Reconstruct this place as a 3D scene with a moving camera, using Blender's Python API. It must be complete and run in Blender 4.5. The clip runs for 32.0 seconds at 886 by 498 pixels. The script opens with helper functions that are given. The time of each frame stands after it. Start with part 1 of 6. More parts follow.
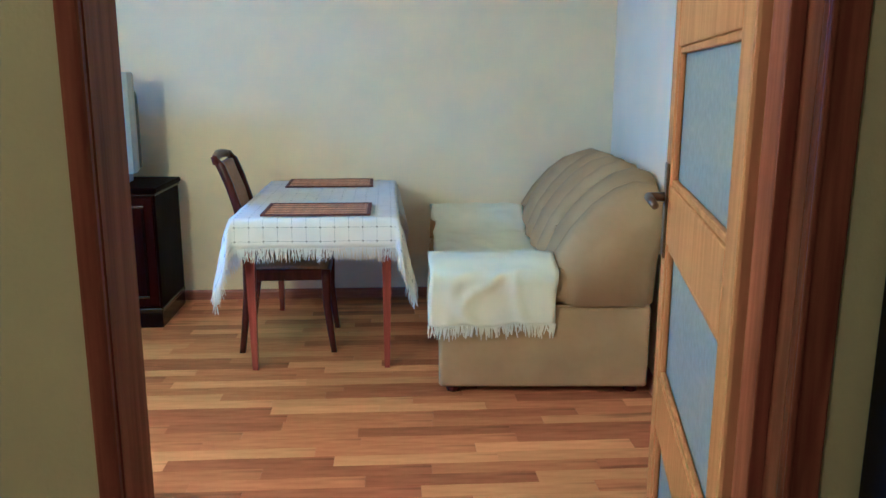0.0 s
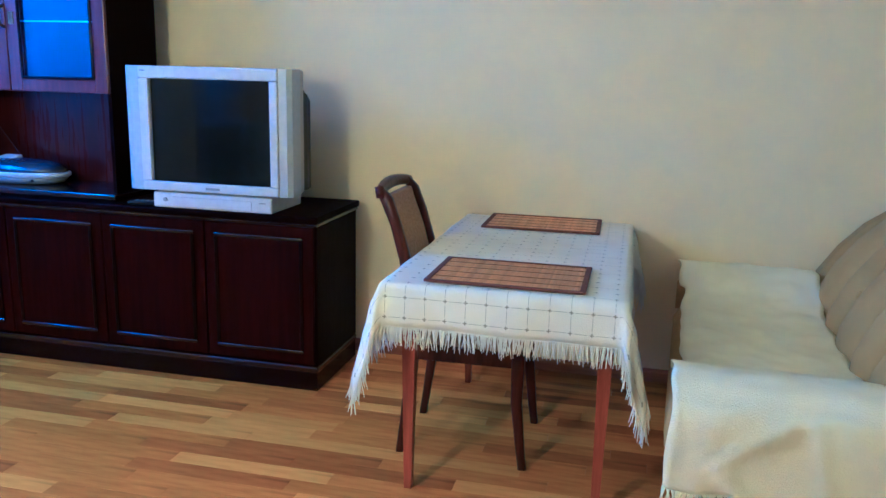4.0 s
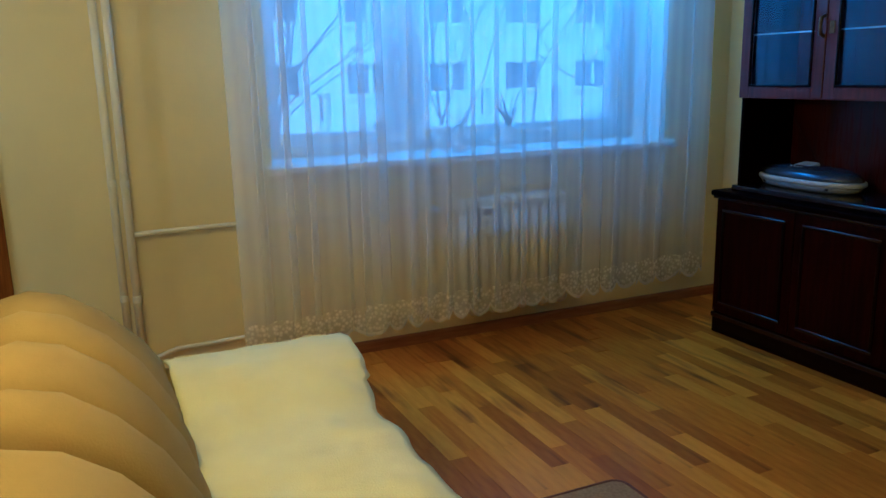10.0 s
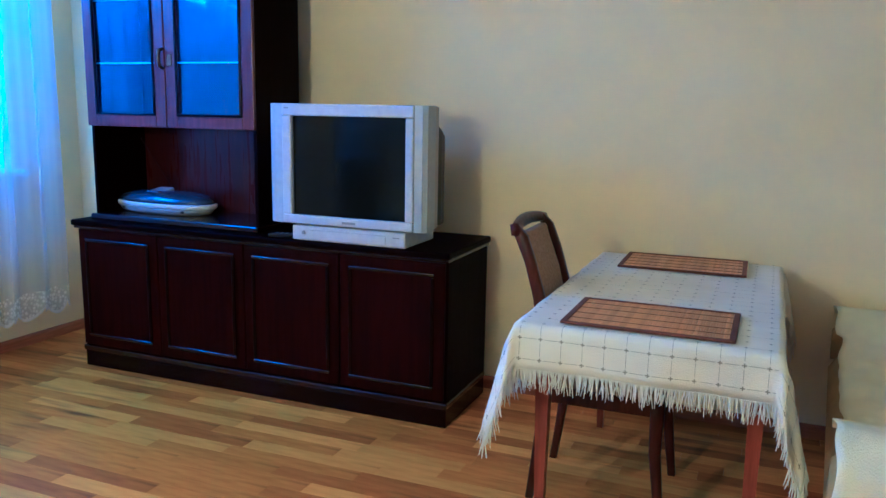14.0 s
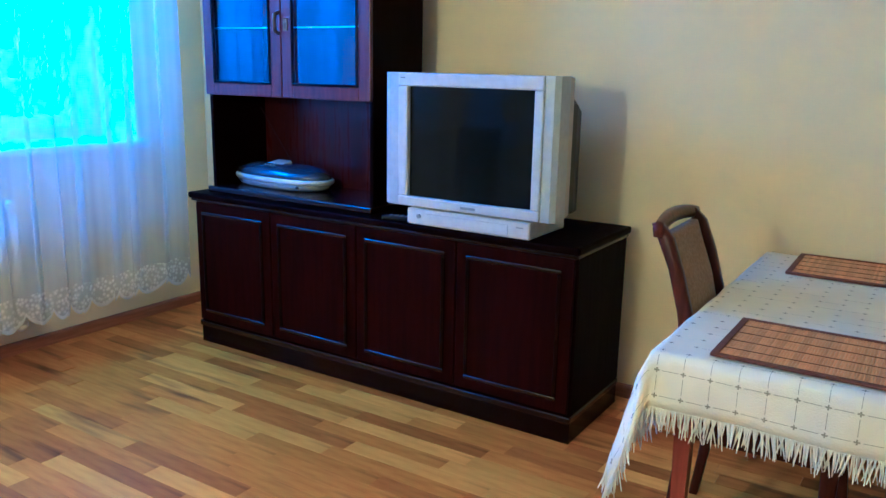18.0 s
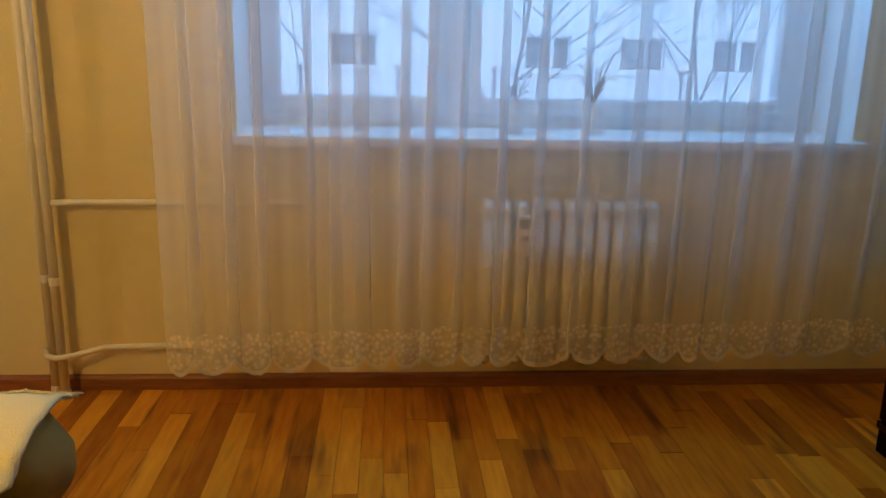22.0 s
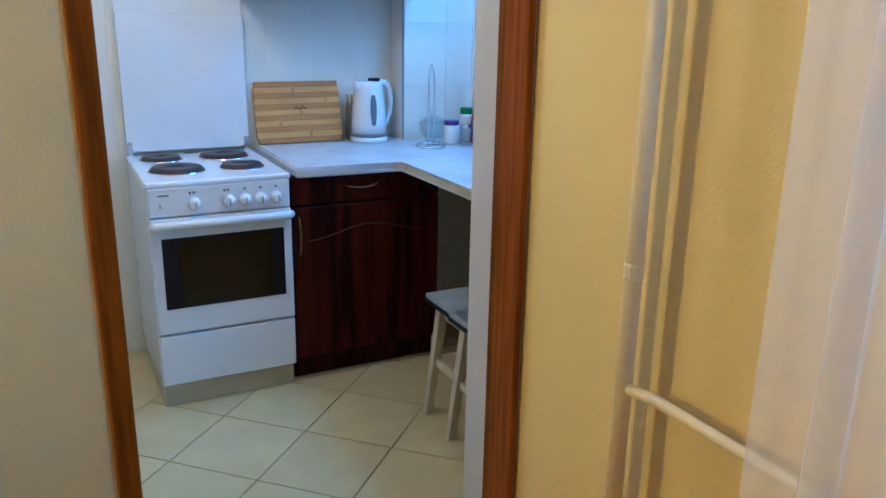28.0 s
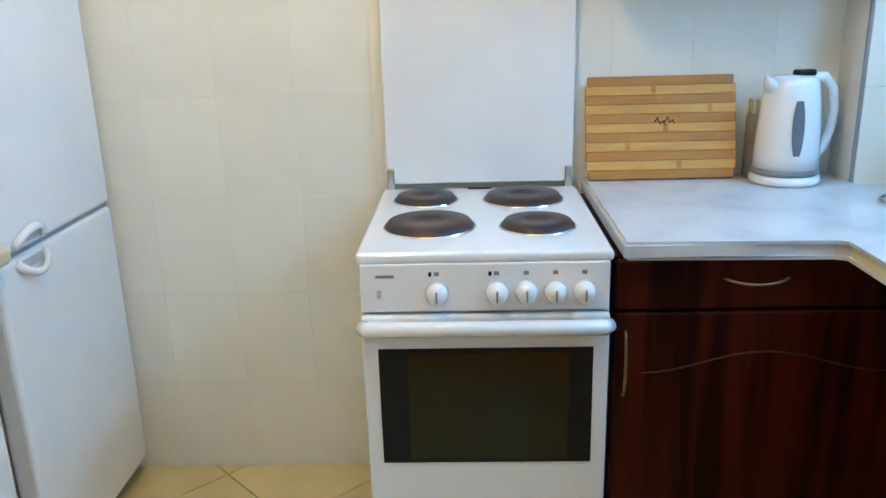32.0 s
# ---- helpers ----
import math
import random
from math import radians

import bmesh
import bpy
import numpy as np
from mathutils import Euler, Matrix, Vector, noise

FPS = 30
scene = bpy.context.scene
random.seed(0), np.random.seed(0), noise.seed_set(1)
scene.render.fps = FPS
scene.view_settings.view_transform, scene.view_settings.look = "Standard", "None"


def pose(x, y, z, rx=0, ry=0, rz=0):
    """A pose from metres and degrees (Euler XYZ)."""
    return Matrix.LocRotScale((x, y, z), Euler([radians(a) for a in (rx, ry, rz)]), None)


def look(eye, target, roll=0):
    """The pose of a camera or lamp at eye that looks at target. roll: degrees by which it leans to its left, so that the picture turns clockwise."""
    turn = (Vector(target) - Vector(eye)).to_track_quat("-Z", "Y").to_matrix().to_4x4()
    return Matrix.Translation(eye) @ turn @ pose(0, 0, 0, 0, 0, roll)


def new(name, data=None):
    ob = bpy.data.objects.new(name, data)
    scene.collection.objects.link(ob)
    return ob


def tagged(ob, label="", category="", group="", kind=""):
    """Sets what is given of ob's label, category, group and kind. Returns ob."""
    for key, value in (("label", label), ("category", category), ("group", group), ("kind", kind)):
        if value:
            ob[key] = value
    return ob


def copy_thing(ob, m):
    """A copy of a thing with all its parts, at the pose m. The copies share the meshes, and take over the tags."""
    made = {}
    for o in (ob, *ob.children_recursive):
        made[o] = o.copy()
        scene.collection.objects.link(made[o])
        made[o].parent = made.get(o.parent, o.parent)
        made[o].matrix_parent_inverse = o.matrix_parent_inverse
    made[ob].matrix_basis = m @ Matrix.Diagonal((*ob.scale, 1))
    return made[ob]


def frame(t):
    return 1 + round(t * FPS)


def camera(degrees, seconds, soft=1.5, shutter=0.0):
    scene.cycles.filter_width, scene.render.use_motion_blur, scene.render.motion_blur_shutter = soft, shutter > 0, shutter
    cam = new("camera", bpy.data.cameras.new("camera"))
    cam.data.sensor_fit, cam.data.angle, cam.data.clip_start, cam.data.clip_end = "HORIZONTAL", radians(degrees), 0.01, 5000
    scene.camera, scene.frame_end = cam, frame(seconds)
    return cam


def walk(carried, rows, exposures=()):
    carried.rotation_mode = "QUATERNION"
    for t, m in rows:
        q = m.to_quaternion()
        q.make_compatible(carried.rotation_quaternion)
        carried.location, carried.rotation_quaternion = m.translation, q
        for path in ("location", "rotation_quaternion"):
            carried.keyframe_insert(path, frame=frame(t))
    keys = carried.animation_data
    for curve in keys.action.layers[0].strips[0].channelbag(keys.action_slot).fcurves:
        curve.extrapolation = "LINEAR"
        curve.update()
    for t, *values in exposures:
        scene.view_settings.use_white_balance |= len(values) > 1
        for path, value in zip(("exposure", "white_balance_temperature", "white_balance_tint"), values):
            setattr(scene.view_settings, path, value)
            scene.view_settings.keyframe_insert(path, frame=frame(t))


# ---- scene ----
cam = camera(58.0, 32.0)
PATH = [
    (0, (0.384, 0.245, 1.362), (0.52, 2.196, 0.943), 0.2),
    (0.5, (0.427, 0.387, 1.345), (0.595, 2.337, 0.935), 0.8),
    (1, (0.468, 0.61, 1.342), (0.693, 2.551, 0.916), 0.6),
    (1.5, (0.48, 0.731, 1.332), (0.706, 2.685, 0.971), -0.2),
    (2, (0.491, 0.89, 1.326), (0.636, 2.852, 0.965), 0.1),
    (2.5, (0.522, 1.031, 1.332), (0.517, 2.998, 0.969), 0.1),
    (4.5, (0.38, 1.584, 1.378), (-0.303, 3.412, 0.936), 1.0),
    (5, (0.372, 1.607, 1.378), (-0.571, 3.324, 0.978), 0.1),
    (5.5, (0.373, 1.588, 1.38), (-0.665, 3.268, 1.066), 0.3),
    (6, (0.358, 1.596, 1.392), (-0.815, 3.186, 1.081), -0.4),
    (6.5, (0.348, 1.594, 1.387), (-0.977, 3.056, 1.056), -1.3),
    (7, (0.34, 1.601, 1.398), (-1.098, 2.945, 1.043), -1.5),
    (7.5, (0.323, 1.567, 1.393), (-1.207, 2.795, 1.005), -1.3),
    (8, (0.283, 1.535, 1.38), (-1.327, 2.647, 0.969), -1.2),
    (8.5, (0.306, 1.528, 1.384), (-1.397, 2.488, 0.964), -1.5),
    (9, (0.287, 1.523, 1.403), (-1.488, 2.338, 0.973), -2.1),
    (9.5, (0.31, 1.525, 1.417), (-1.505, 2.243, 0.982), -1.8),
    (10, (0.287, 1.527, 1.422), (-1.491, 2.333, 0.989), -1.3),
    (10.5, (0.263, 1.522, 1.41), (-1.427, 2.515, 1.011), -0.6),
    (11, (0.279, 1.557, 1.391), (-1.318, 2.695, 1.001), -0.4),
    (11.5, (0.323, 1.589, 1.384), (-1.18, 2.851, 1.001), 0.1),
    (12, (0.344, 1.608, 1.386), (-1.032, 3.012, 1.018), 0.2),
    (12.5, (0.361, 1.591, 1.381), (-0.877, 3.122, 1.03), 0.4),
    (13, (0.367, 1.558, 1.384), (-0.704, 3.212, 1.044), 0.7),
    (13.5, (0.362, 1.543, 1.387), (-0.566, 3.275, 1.014), 0.8),
    (14, (0.36, 1.535, 1.381), (-0.386, 3.357, 1.031), 1.0),
    (14.5, (0.37, 1.536, 1.386), (-0.237, 3.405, 1.017), 0.7),
    (16.5, (0.392, 1.687, 1.392), (-0.18, 3.551, 0.947), 0.7),
    (17, (0.384, 1.758, 1.384), (-0.356, 3.563, 0.94), 0.4),
    (17.5, (0.312, 1.87, 1.379), (-0.579, 3.604, 0.929), 1.5),
    (18, (0.246, 1.94, 1.41), (-0.806, 3.581, 0.965), 1.1),
    (18.5, (0.212, 2.088, 1.422), (-0.975, 3.633, 0.973), -0.7),
    (19, (0.184, 2.271, 1.41), (-1.211, 3.627, 0.947), 0.5),
    (19.5, (0.129, 2.392, 1.385), (-1.373, 3.615, 0.891), 0.2),
    (20, (0.015, 2.549, 1.391), (-1.593, 3.631, 0.899), 2.1),
    (20.5, (-0.075, 2.618, 1.407), (-1.814, 3.472, 0.908), -0.6),
    (21, (-0.276, 2.672, 1.4), (-2.127, 3.232, 0.889), 1.0),
    (21.5, (-0.367, 2.846, 1.324), (-2.306, 3.049, 0.875), 0.3),
    (22, (-0.526, 2.909, 1.316), (-2.46, 3.049, 0.828), 1.2),
    (22.5, (-0.668, 2.982, 1.344), (-2.609, 2.992, 0.861), -0.3),
    (23, (-0.771, 3.019, 1.376), (-2.681, 2.746, 0.851), 0.7),
    (23.5, (-0.806, 3.053, 1.352), (-2.654, 2.465, 0.862), -0.7),
    (24, (-1.012, 2.91, 1.389), (-2.806, 2.213, 0.844), -0.2),
    (24.5, (-1.15, 2.918, 1.368), (-2.903, 2.094, 0.871), -1.0),
    (25, (-1.325, 2.984, 1.36), (-2.944, 1.912, 0.881), -0.3),
    (25.5, (-1.491, 3.031, 1.367), (-2.982, 1.799, 0.858), -1.0),
    (27.5, (-2.236, 2.897, 1.417), (-3.184, 1.214, 0.9), -0.8),
    (28, (-2.473, 2.769, 1.426), (-3.347, 1.063, 0.855), 1.0),
    (28.5, (-2.627, 2.643, 1.349), (-3.279, 0.827, 0.823), -0.9),
    (29, (-2.785, 2.512, 1.331), (-3.223, 0.63, 0.811), 0.6),
    (29.5, (-2.903, 2.364, 1.319), (-3.169, 0.459, 0.773), -0.4),
    (30, (-2.981, 2.161, 1.299), (-3.041, 0.234, 0.766), -2.6),
    (30.5, (-3.011, 1.98, 1.303), (-3.031, 0.046, 0.795), -1.6),
    (31, (-3.048, 1.808, 1.304), (-2.899, -0.122, 0.801), -2.5),
    (31.5, (-3.042, 1.631, 1.295), (-2.934, -0.283, 0.726), -1.5),
    (32, (-3.004, 1.444, 1.313), (-2.935, -0.467, 0.728), -1.6),
]
# exposure in stops, white balance in kelvin, tint
LOOK = [
    (0.0, 1.9, 2950, 15), (2.0, 1.85, 3050, 17), (3.0, 1.9, 3000, 16), (5.0, 1.9, 3040, 18), (6.1, 1.0, 4300, 13), (6.7, 0.4, 5900, 8), (8.0, 0.4, 5700, 14), (9.0, 0.15, 4050, 6), (10.0, 0.15, 4000, 5), (11.0, 0.2, 4300, 9), (12.3, 0.5, 5600, 11), (13.0, 1.3, 4300, 13),
    (14.0, 1.6, 3080, 17), (16.5, 1.9, 3080, 17), (18.4, 1.7, 3200, 14), (19.1, 1.25, 4200, 12), (20.0, 1.05, 4750, 11), (21.0, 0.5, 6000, 17), (22.0, 0.25, 6100, 23), (23.0, 0.05, 6200, 27), (24.0, -0.1, 4950, 14), (25.0, -0.15, 4750, 12), (25.5, -0.15, 4400, 7), (27.5, 0.75, 4500, 16), (29.0, 0.85, 4300, 14), (30.0, 0.95, 4250, 10), (31.0, 1.15, 5800, 12), (32.0, 1.2, 5800, 13),
]
walk(cam, [(t, look(*p)) for t, *p in PATH], LOOK)

# ---- world and light ----
world = bpy.data.worlds.new("winter_sky")
scene.world = world
world.use_nodes = True
wn = world.node_tree.nodes
sky = wn.new("ShaderNodeTexSky")
sky.sky_type = "NISHITA"
sky.sun_disc = False
sky.sun_elevation = radians(70)
sky.sun_rotation = radians(72)
sky.air_density, sky.dust_density, sky.ozone_density = 1.2, 1.2, 2.0
wn["Background"].inputs[1].default_value = 0.12
world.node_tree.links.new(sky.outputs[0], wn["Background"].inputs[0])


def lamp(name, kind, m, energy, colour, size):
    data = bpy.data.lights.new(name, kind)
    data.energy, data.color = energy, colour
    if kind == "SUN":
        data.angle = radians(size)
    elif kind == "POINT":
        data.shadow_soft_size = size
    else:
        data.size = size
    ob = new(name, data)
    ob.matrix_world = m
    return ob


WARM = (1.0, 0.62, 0.11)
lamp("sun", "SUN", pose(0, 0, 30, 0, 14, 18), 4.3, (0.25, 0.62, 1.0), 120)
lamp("room_lamp_light", "POINT", pose(-1.08, 1.335, 1.70), 33, WARM, 0.035)
lamp("kitchen_lamp_light", "POINT", pose(-2.7, 0.45, 2.28), 10, (1.0, 0.80, 0.52), 0.07)
lamp("hall_lamp_light", "POINT", pose(-0.5, -0.7, 2.2), 6, WARM, 0.07)


def sky_lamp(name, m, energy, wide, high):
    """The sky's light in the upper part of a window opening."""
    ob = lamp(name, "AREA", m, energy, (0.20, 0.57, 1.0), wide)
    ob.data.shape, ob.data.size_y = "RECTANGLE", high


# both lamps sit high in the openings, facing into the room and down
sky_lamp("window_sky_light", pose(-3.78, 3.49, 2.215, 0, -58, 0), 21, 0.19, 2.1)
sky_lamp("kitchen_sky_light", pose(-4.40, 0.24, 2.12, 0, -58, 0), 15, 0.20, 1.2)

# ---- materials ----
def material(name, colour, rough=0.6, metal=0.0, second=None, scale=8.0, stretch=(1, 1, 1), bump=0.0, bump_scale=60.0,
             vary=0.0, detail=4.0, coat=0.0, spread=(0.35, 0.65), spec=0.5, speckle=None):
    """A procedural surface: two tones of noise, fine relief, and a change of tone from piece to piece."""
    mat = bpy.data.materials.new(name)
    mat.use_nodes = True
    nt = mat.node_tree
    bsdf = nt.nodes["Principled BSDF"]
    bsdf.inputs["Roughness"].default_value = rough
    bsdf.inputs["Metallic"].default_value = metal
    bsdf.inputs["Coat Weight"].default_value = coat
    bsdf.inputs["Specular IOR Level"].default_value = spec
    coords = nt.nodes.new("ShaderNodeTexCoord")
    place = nt.nodes.new("ShaderNodeMapping")
    place.inputs["Scale"].default_value = stretch
    nt.links.new(coords.outputs["Object"], place.inputs["Vector"])
    grain = nt.nodes.new("ShaderNodeTexNoise")
    grain.inputs["Scale"].default_value = scale
    grain.inputs["Detail"].default_value = detail
    nt.links.new(place.outputs[0], grain.inputs["Vector"])
    ramp = nt.nodes.new("ShaderNodeMapRange")
    ramp.inputs["From Min"].default_value, ramp.inputs["From Max"].default_value = spread
    nt.links.new(grain.outputs["Fac"], ramp.inputs["Value"])
    mix = nt.nodes.new("ShaderNodeMix")
    mix.data_type = "RGBA"
    other = second or tuple(c * 0.86 for c in colour)
    mix.inputs["A"].default_value = (*colour, 1)
    mix.inputs["B"].default_value = (*other, 1)
    nt.links.new(ramp.outputs[0], mix.inputs["Factor"])
    out = mix.outputs["Result"]
    if speckle:
        fine = nt.nodes.new("ShaderNodeTexNoise")
        fine.inputs["Scale"].default_value = speckle[1]
        fine.inputs["Detail"].default_value = 2
        nt.links.new(place.outputs[0], fine.inputs["Vector"])
        cut = nt.nodes.new("ShaderNodeMapRange")
        cut.inputs["From Min"].default_value, cut.inputs["From Max"].default_value = speckle[2]
        nt.links.new(fine.outputs["Fac"], cut.inputs["Value"])
        dots = nt.nodes.new("ShaderNodeMix")
        dots.data_type = "RGBA"
        dots.inputs["B"].default_value = (*speckle[0], 1)
        nt.links.new(cut.outputs[0], dots.inputs["Factor"])
        nt.links.new(out, dots.inputs["A"])
        out = dots.outputs["Result"]
    if vary:
        info = nt.nodes.new("ShaderNodeObjectInfo")
        geo = nt.nodes.new("ShaderNodeNewGeometry")
        total = nt.nodes.new("ShaderNodeMath")
        total.operation = "ADD"
        nt.links.new(info.outputs["Random"], total.inputs[0])
        nt.links.new(geo.outputs["Random Per Island"], total.inputs[1])
        frac = nt.nodes.new("ShaderNodeMath")
        frac.operation = "FRACT"
        nt.links.new(total.outputs[0], frac.inputs[0])
        span = nt.nodes.new("ShaderNodeMapRange")
        span.inputs["To Min"].default_value, span.inputs["To Max"].default_value = 1 - vary, 1 + vary
        nt.links.new(frac.outputs[0], span.inputs["Value"])
        tone = nt.nodes.new("ShaderNodeVectorMath")
        tone.operation = "SCALE"
        nt.links.new(out, tone.inputs[0])
        nt.links.new(span.outputs[0], tone.inputs["Scale"])
        out = tone.outputs[0]
    nt.links.new(out, bsdf.inputs["Base Color"])
    if bump:
        relief = nt.nodes.new("ShaderNodeTexNoise")
        relief.inputs["Scale"].default_value = bump_scale
        relief.inputs["Detail"].default_value = 3
        nt.links.new(place.outputs[0], relief.inputs["Vector"])
        rise = nt.nodes.new("ShaderNodeBump")
        rise.inputs["Strength"].default_value = bump
        rise.inputs["Distance"].default_value = 0.004
        nt.links.new(relief.outputs["Fac"], rise.inputs["Height"])
        nt.links.new(rise.outputs[0], bsdf.inputs["Normal"])
        rub = nt.nodes.new("ShaderNodeMapRange")
        rub.inputs["To Min"].default_value, rub.inputs["To Max"].default_value = rough * 0.85, min(1.0, rough * 1.15)
        nt.links.new(grain.outputs["Fac"], rub.inputs["Value"])
        nt.links.new(rub.outputs[0], bsdf.inputs["Roughness"])
    return mat


def sheer(name, colour, through_part, lace=False):
    """Thin voile: part of the light passes straight, part is scattered."""
    mat = bpy.data.materials.new(name)
    mat.use_nodes = True
    nt = mat.node_tree
    nt.nodes.remove(nt.nodes["Principled BSDF"])
    out = nt.nodes["Material Output"]
    diffuse, glow, clear = (nt.nodes.new("ShaderNodeBsdf" + k) for k in ("Diffuse", "Translucent", "Transparent"))
    diffuse.inputs["Color"].default_value = (*colour, 1)
    glow.inputs["Color"].default_value = (*colour, 1)
    body, total = nt.nodes.new("ShaderNodeMixShader"), nt.nodes.new("ShaderNodeMixShader")
    body.inputs[0].default_value = 0.36
    nt.links.new(diffuse.outputs[0], body.inputs[1])
    nt.links.new(glow.outputs[0], body.inputs[2])
    coords = nt.nodes.new("ShaderNodeTexCoord")
    weave = nt.nodes.new("ShaderNodeTexVoronoi" if lace else "ShaderNodeTexNoise")
    weave.inputs["Scale"].default_value = 52 if lace else 3
    if not lace:
        weave.inputs["Detail"].default_value = 1.2
    bunch = nt.nodes.new("ShaderNodeMapping")
    bunch.inputs["Scale"].default_value = (1, 1, 1) if lace else (0.5, 4.5, 0.10)
    nt.links.new(coords.outputs["Object"], bunch.inputs["Vector"])
    nt.links.new(bunch.outputs[0], weave.inputs["Vector"])
    span = nt.nodes.new("ShaderNodeMapRange")
    span.inputs["From Min"].default_value, span.inputs["From Max"].default_value = (0.10, 0.62) if lace else (0.3, 0.7)
    span.inputs["To Min"].default_value, span.inputs["To Max"].default_value = 1 - through_part - 0.07, 1 - through_part + 0.07
    if lace:
        span.inputs["To Min"].default_value, span.inputs["To Max"].default_value = 0.78, 0.42
    nt.links.new(weave.outputs[0], span.inputs["Value"])
    nt.links.new(span.outputs[0], total.inputs[0])
    nt.links.new(clear.outputs[0], total.inputs[1])
    nt.links.new(body.outputs[0], total.inputs[2])
    nt.links.new(total.outputs[0], out.inputs[0])
    return mat


def glass(name, colour=(1, 1, 1), rough=0.0, mix=1.0):
    """Clear or frosted pane: a thin sheet that lets light through and mirrors a little."""
    mat = bpy.data.materials.new(name)
    mat.use_nodes = True
    nt = mat.node_tree
    bsdf = nt.nodes["Principled BSDF"]
    bsdf.inputs["Base Color"].default_value = (*colour, 1)
    bsdf.inputs["Roughness"].default_value = rough
    bsdf.inputs["Transmission Weight"].default_value = mix
    bsdf.inputs["IOR"].default_value = 1.45
    return mat


WALL = material("cream_wallpaper", (0.83, 0.69, 0.315), 0.75, second=(0.79, 0.645, 0.28), scale=2.2, bump=0.25, bump_scale=140, spread=(0.3, 0.7))
WALL_HALL = material("ochre_hall_paint", (0.66, 0.54, 0.16), 0.75, second=(0.60, 0.49, 0.14), scale=3, bump=0.25, bump_scale=160)
WALL_PALE = material("pale_plaster", (0.80, 0.77, 0.70), 0.7, second=(0.76, 0.73, 0.66), scale=3, bump=0.15, bump_scale=120)
CEILING = material("ceiling_white", (0.82, 0.80, 0.76), 0.8, scale=3, bump=0.15)
WHITE = material("white_gloss_paint", (0.82, 0.82, 0.80), 0.35, second=(0.78, 0.77, 0.74), scale=6, bump=0.05)
PVC = material("white_window_plastic", (0.84, 0.85, 0.86), 0.3, second=(0.80, 0.81, 0.82), scale=4)
ENAMEL = material("white_enamel", (0.84, 0.84, 0.83), 0.16, second=(0.80, 0.80, 0.79), scale=5, coat=0.3)
CREAM_TILE = material("cream_wall_tile", (0.82, 0.785, 0.68), 0.22, second=(0.80, 0.76, 0.65), scale=9, vary=0.02, bump=0.04, bump_scale=30)
GROUT = material("grey_grout", (0.60, 0.53, 0.36), 0.9, scale=30)
JOINT = material("pale_tile_joint", (0.80, 0.765, 0.665), 0.6, scale=30)
FLOOR_TILE = material("beige_floor_tile", (0.71, 0.575, 0.285), 0.3, second=(0.65, 0.515, 0.245), scale=7, vary=0.04, bump=0.05, bump_scale=40)
MAHOGANY = material("dark_mahogany", (0.0040, 0.0007, 0.0005), 0.45, second=(0.0015, 0.0003, 0.0002), scale=5, stretch=(9, 9, 0.7), bump=0.06, bump_scale=40, spec=0.015, detail=6)
MAHOGANY_EDGE = material("dark_moulding", (0.006, 0.0015, 0.001), 0.16, second=(0.004, 0.001, 0.001), scale=5, stretch=(1, 9, 9), spec=0.1)
MOULDING_SHINE = material("polished_moulding", (0.010, 0.0015, 0.001), 0.20, second=(0.006, 0.001, 0.001), scale=5, stretch=(1, 9, 9), spec=0.4, coat=0.2)
RED_WOOD = material("red_mahogany_veneer", (0.045, 0.0055, 0.003), 0.28, second=(0.022, 0.003, 0.0015), scale=5, stretch=(9, 9, 0.7), bump=0.05, spec=0.2, detail=6)
PANEL_RED = material("red_mahogany_panel", (0.016, 0.0013, 0.0005), 0.36, second=(0.007, 0.0006, 0.0003), scale=5, stretch=(9, 9, 0.7), bump=0.05, spec=0.04, detail=6)
CASING = material("stained_pine_casing", (0.29, 0.088, 0.0015), 0.38, second=(0.17, 0.045, 0.001), scale=6, stretch=(11, 11, 0.6), bump=0.08, bump_scale=50, detail=6, spec=0.05)
DOOR_WOOD = material("varnished_pine_door", (0.46, 0.205, 0.0025), 0.35, second=(0.34, 0.135, 0.0015), scale=5, stretch=(10, 10, 0.6), bump=0.08, bump_scale=50, detail=6, spec=0.05)
TABLE_WOOD = material("cherry_table_wood", (0.32, 0.072, 0.012), 0.35, second=(0.22, 0.045, 0.008), scale=6, stretch=(10, 10, 0.8), bump=0.05, spec=0.25)
CHAIR_WOOD = material("dark_walnut_chair_wood", (0.072, 0.014, 0.004), 0.35, second=(0.036, 0.007, 0.002), scale=6, stretch=(9, 9, 1), bump=0.05, spec=0.2)
CHAIR_CLOTH = material("brown_chair_fabric", (0.34, 0.215, 0.085), 0.9, second=(0.27, 0.165, 0.06), scale=90, bump=0.4, bump_scale=260)
SOFA = material("beige_velour", (0.42, 0.285, 0.068), 0.9, second=(0.365, 0.24, 0.054), scale=5, bump=0.25, bump_scale=220, spec=0.2)
THROW = material("cream_wool_throw", (0.86, 0.79, 0.46), 0.95, second=(0.81, 0.73, 0.39), scale=6, bump=0.6, bump_scale=230, spec=0.05)
CLOTH = material("white_tablecloth", (0.82, 0.77, 0.59), 0.95, second=(0.77, 0.715, 0.53), scale=8, bump=0.45, bump_scale=260, spec=0.1)
STITCH = material("grey_green_stitch", (0.34, 0.31, 0.20), 0.95)
BAMBOO = material("bamboo_mat", (0.70, 0.37, 0.080), 0.55, second=(0.55, 0.25, 0.045), scale=40, stretch=(1, 12, 1), vary=0.2, bump=0.15)
MAT_EDGE = material("brown_mat_binding", (0.12, 0.038, 0.012), 0.8, scale=60, bump=0.2)
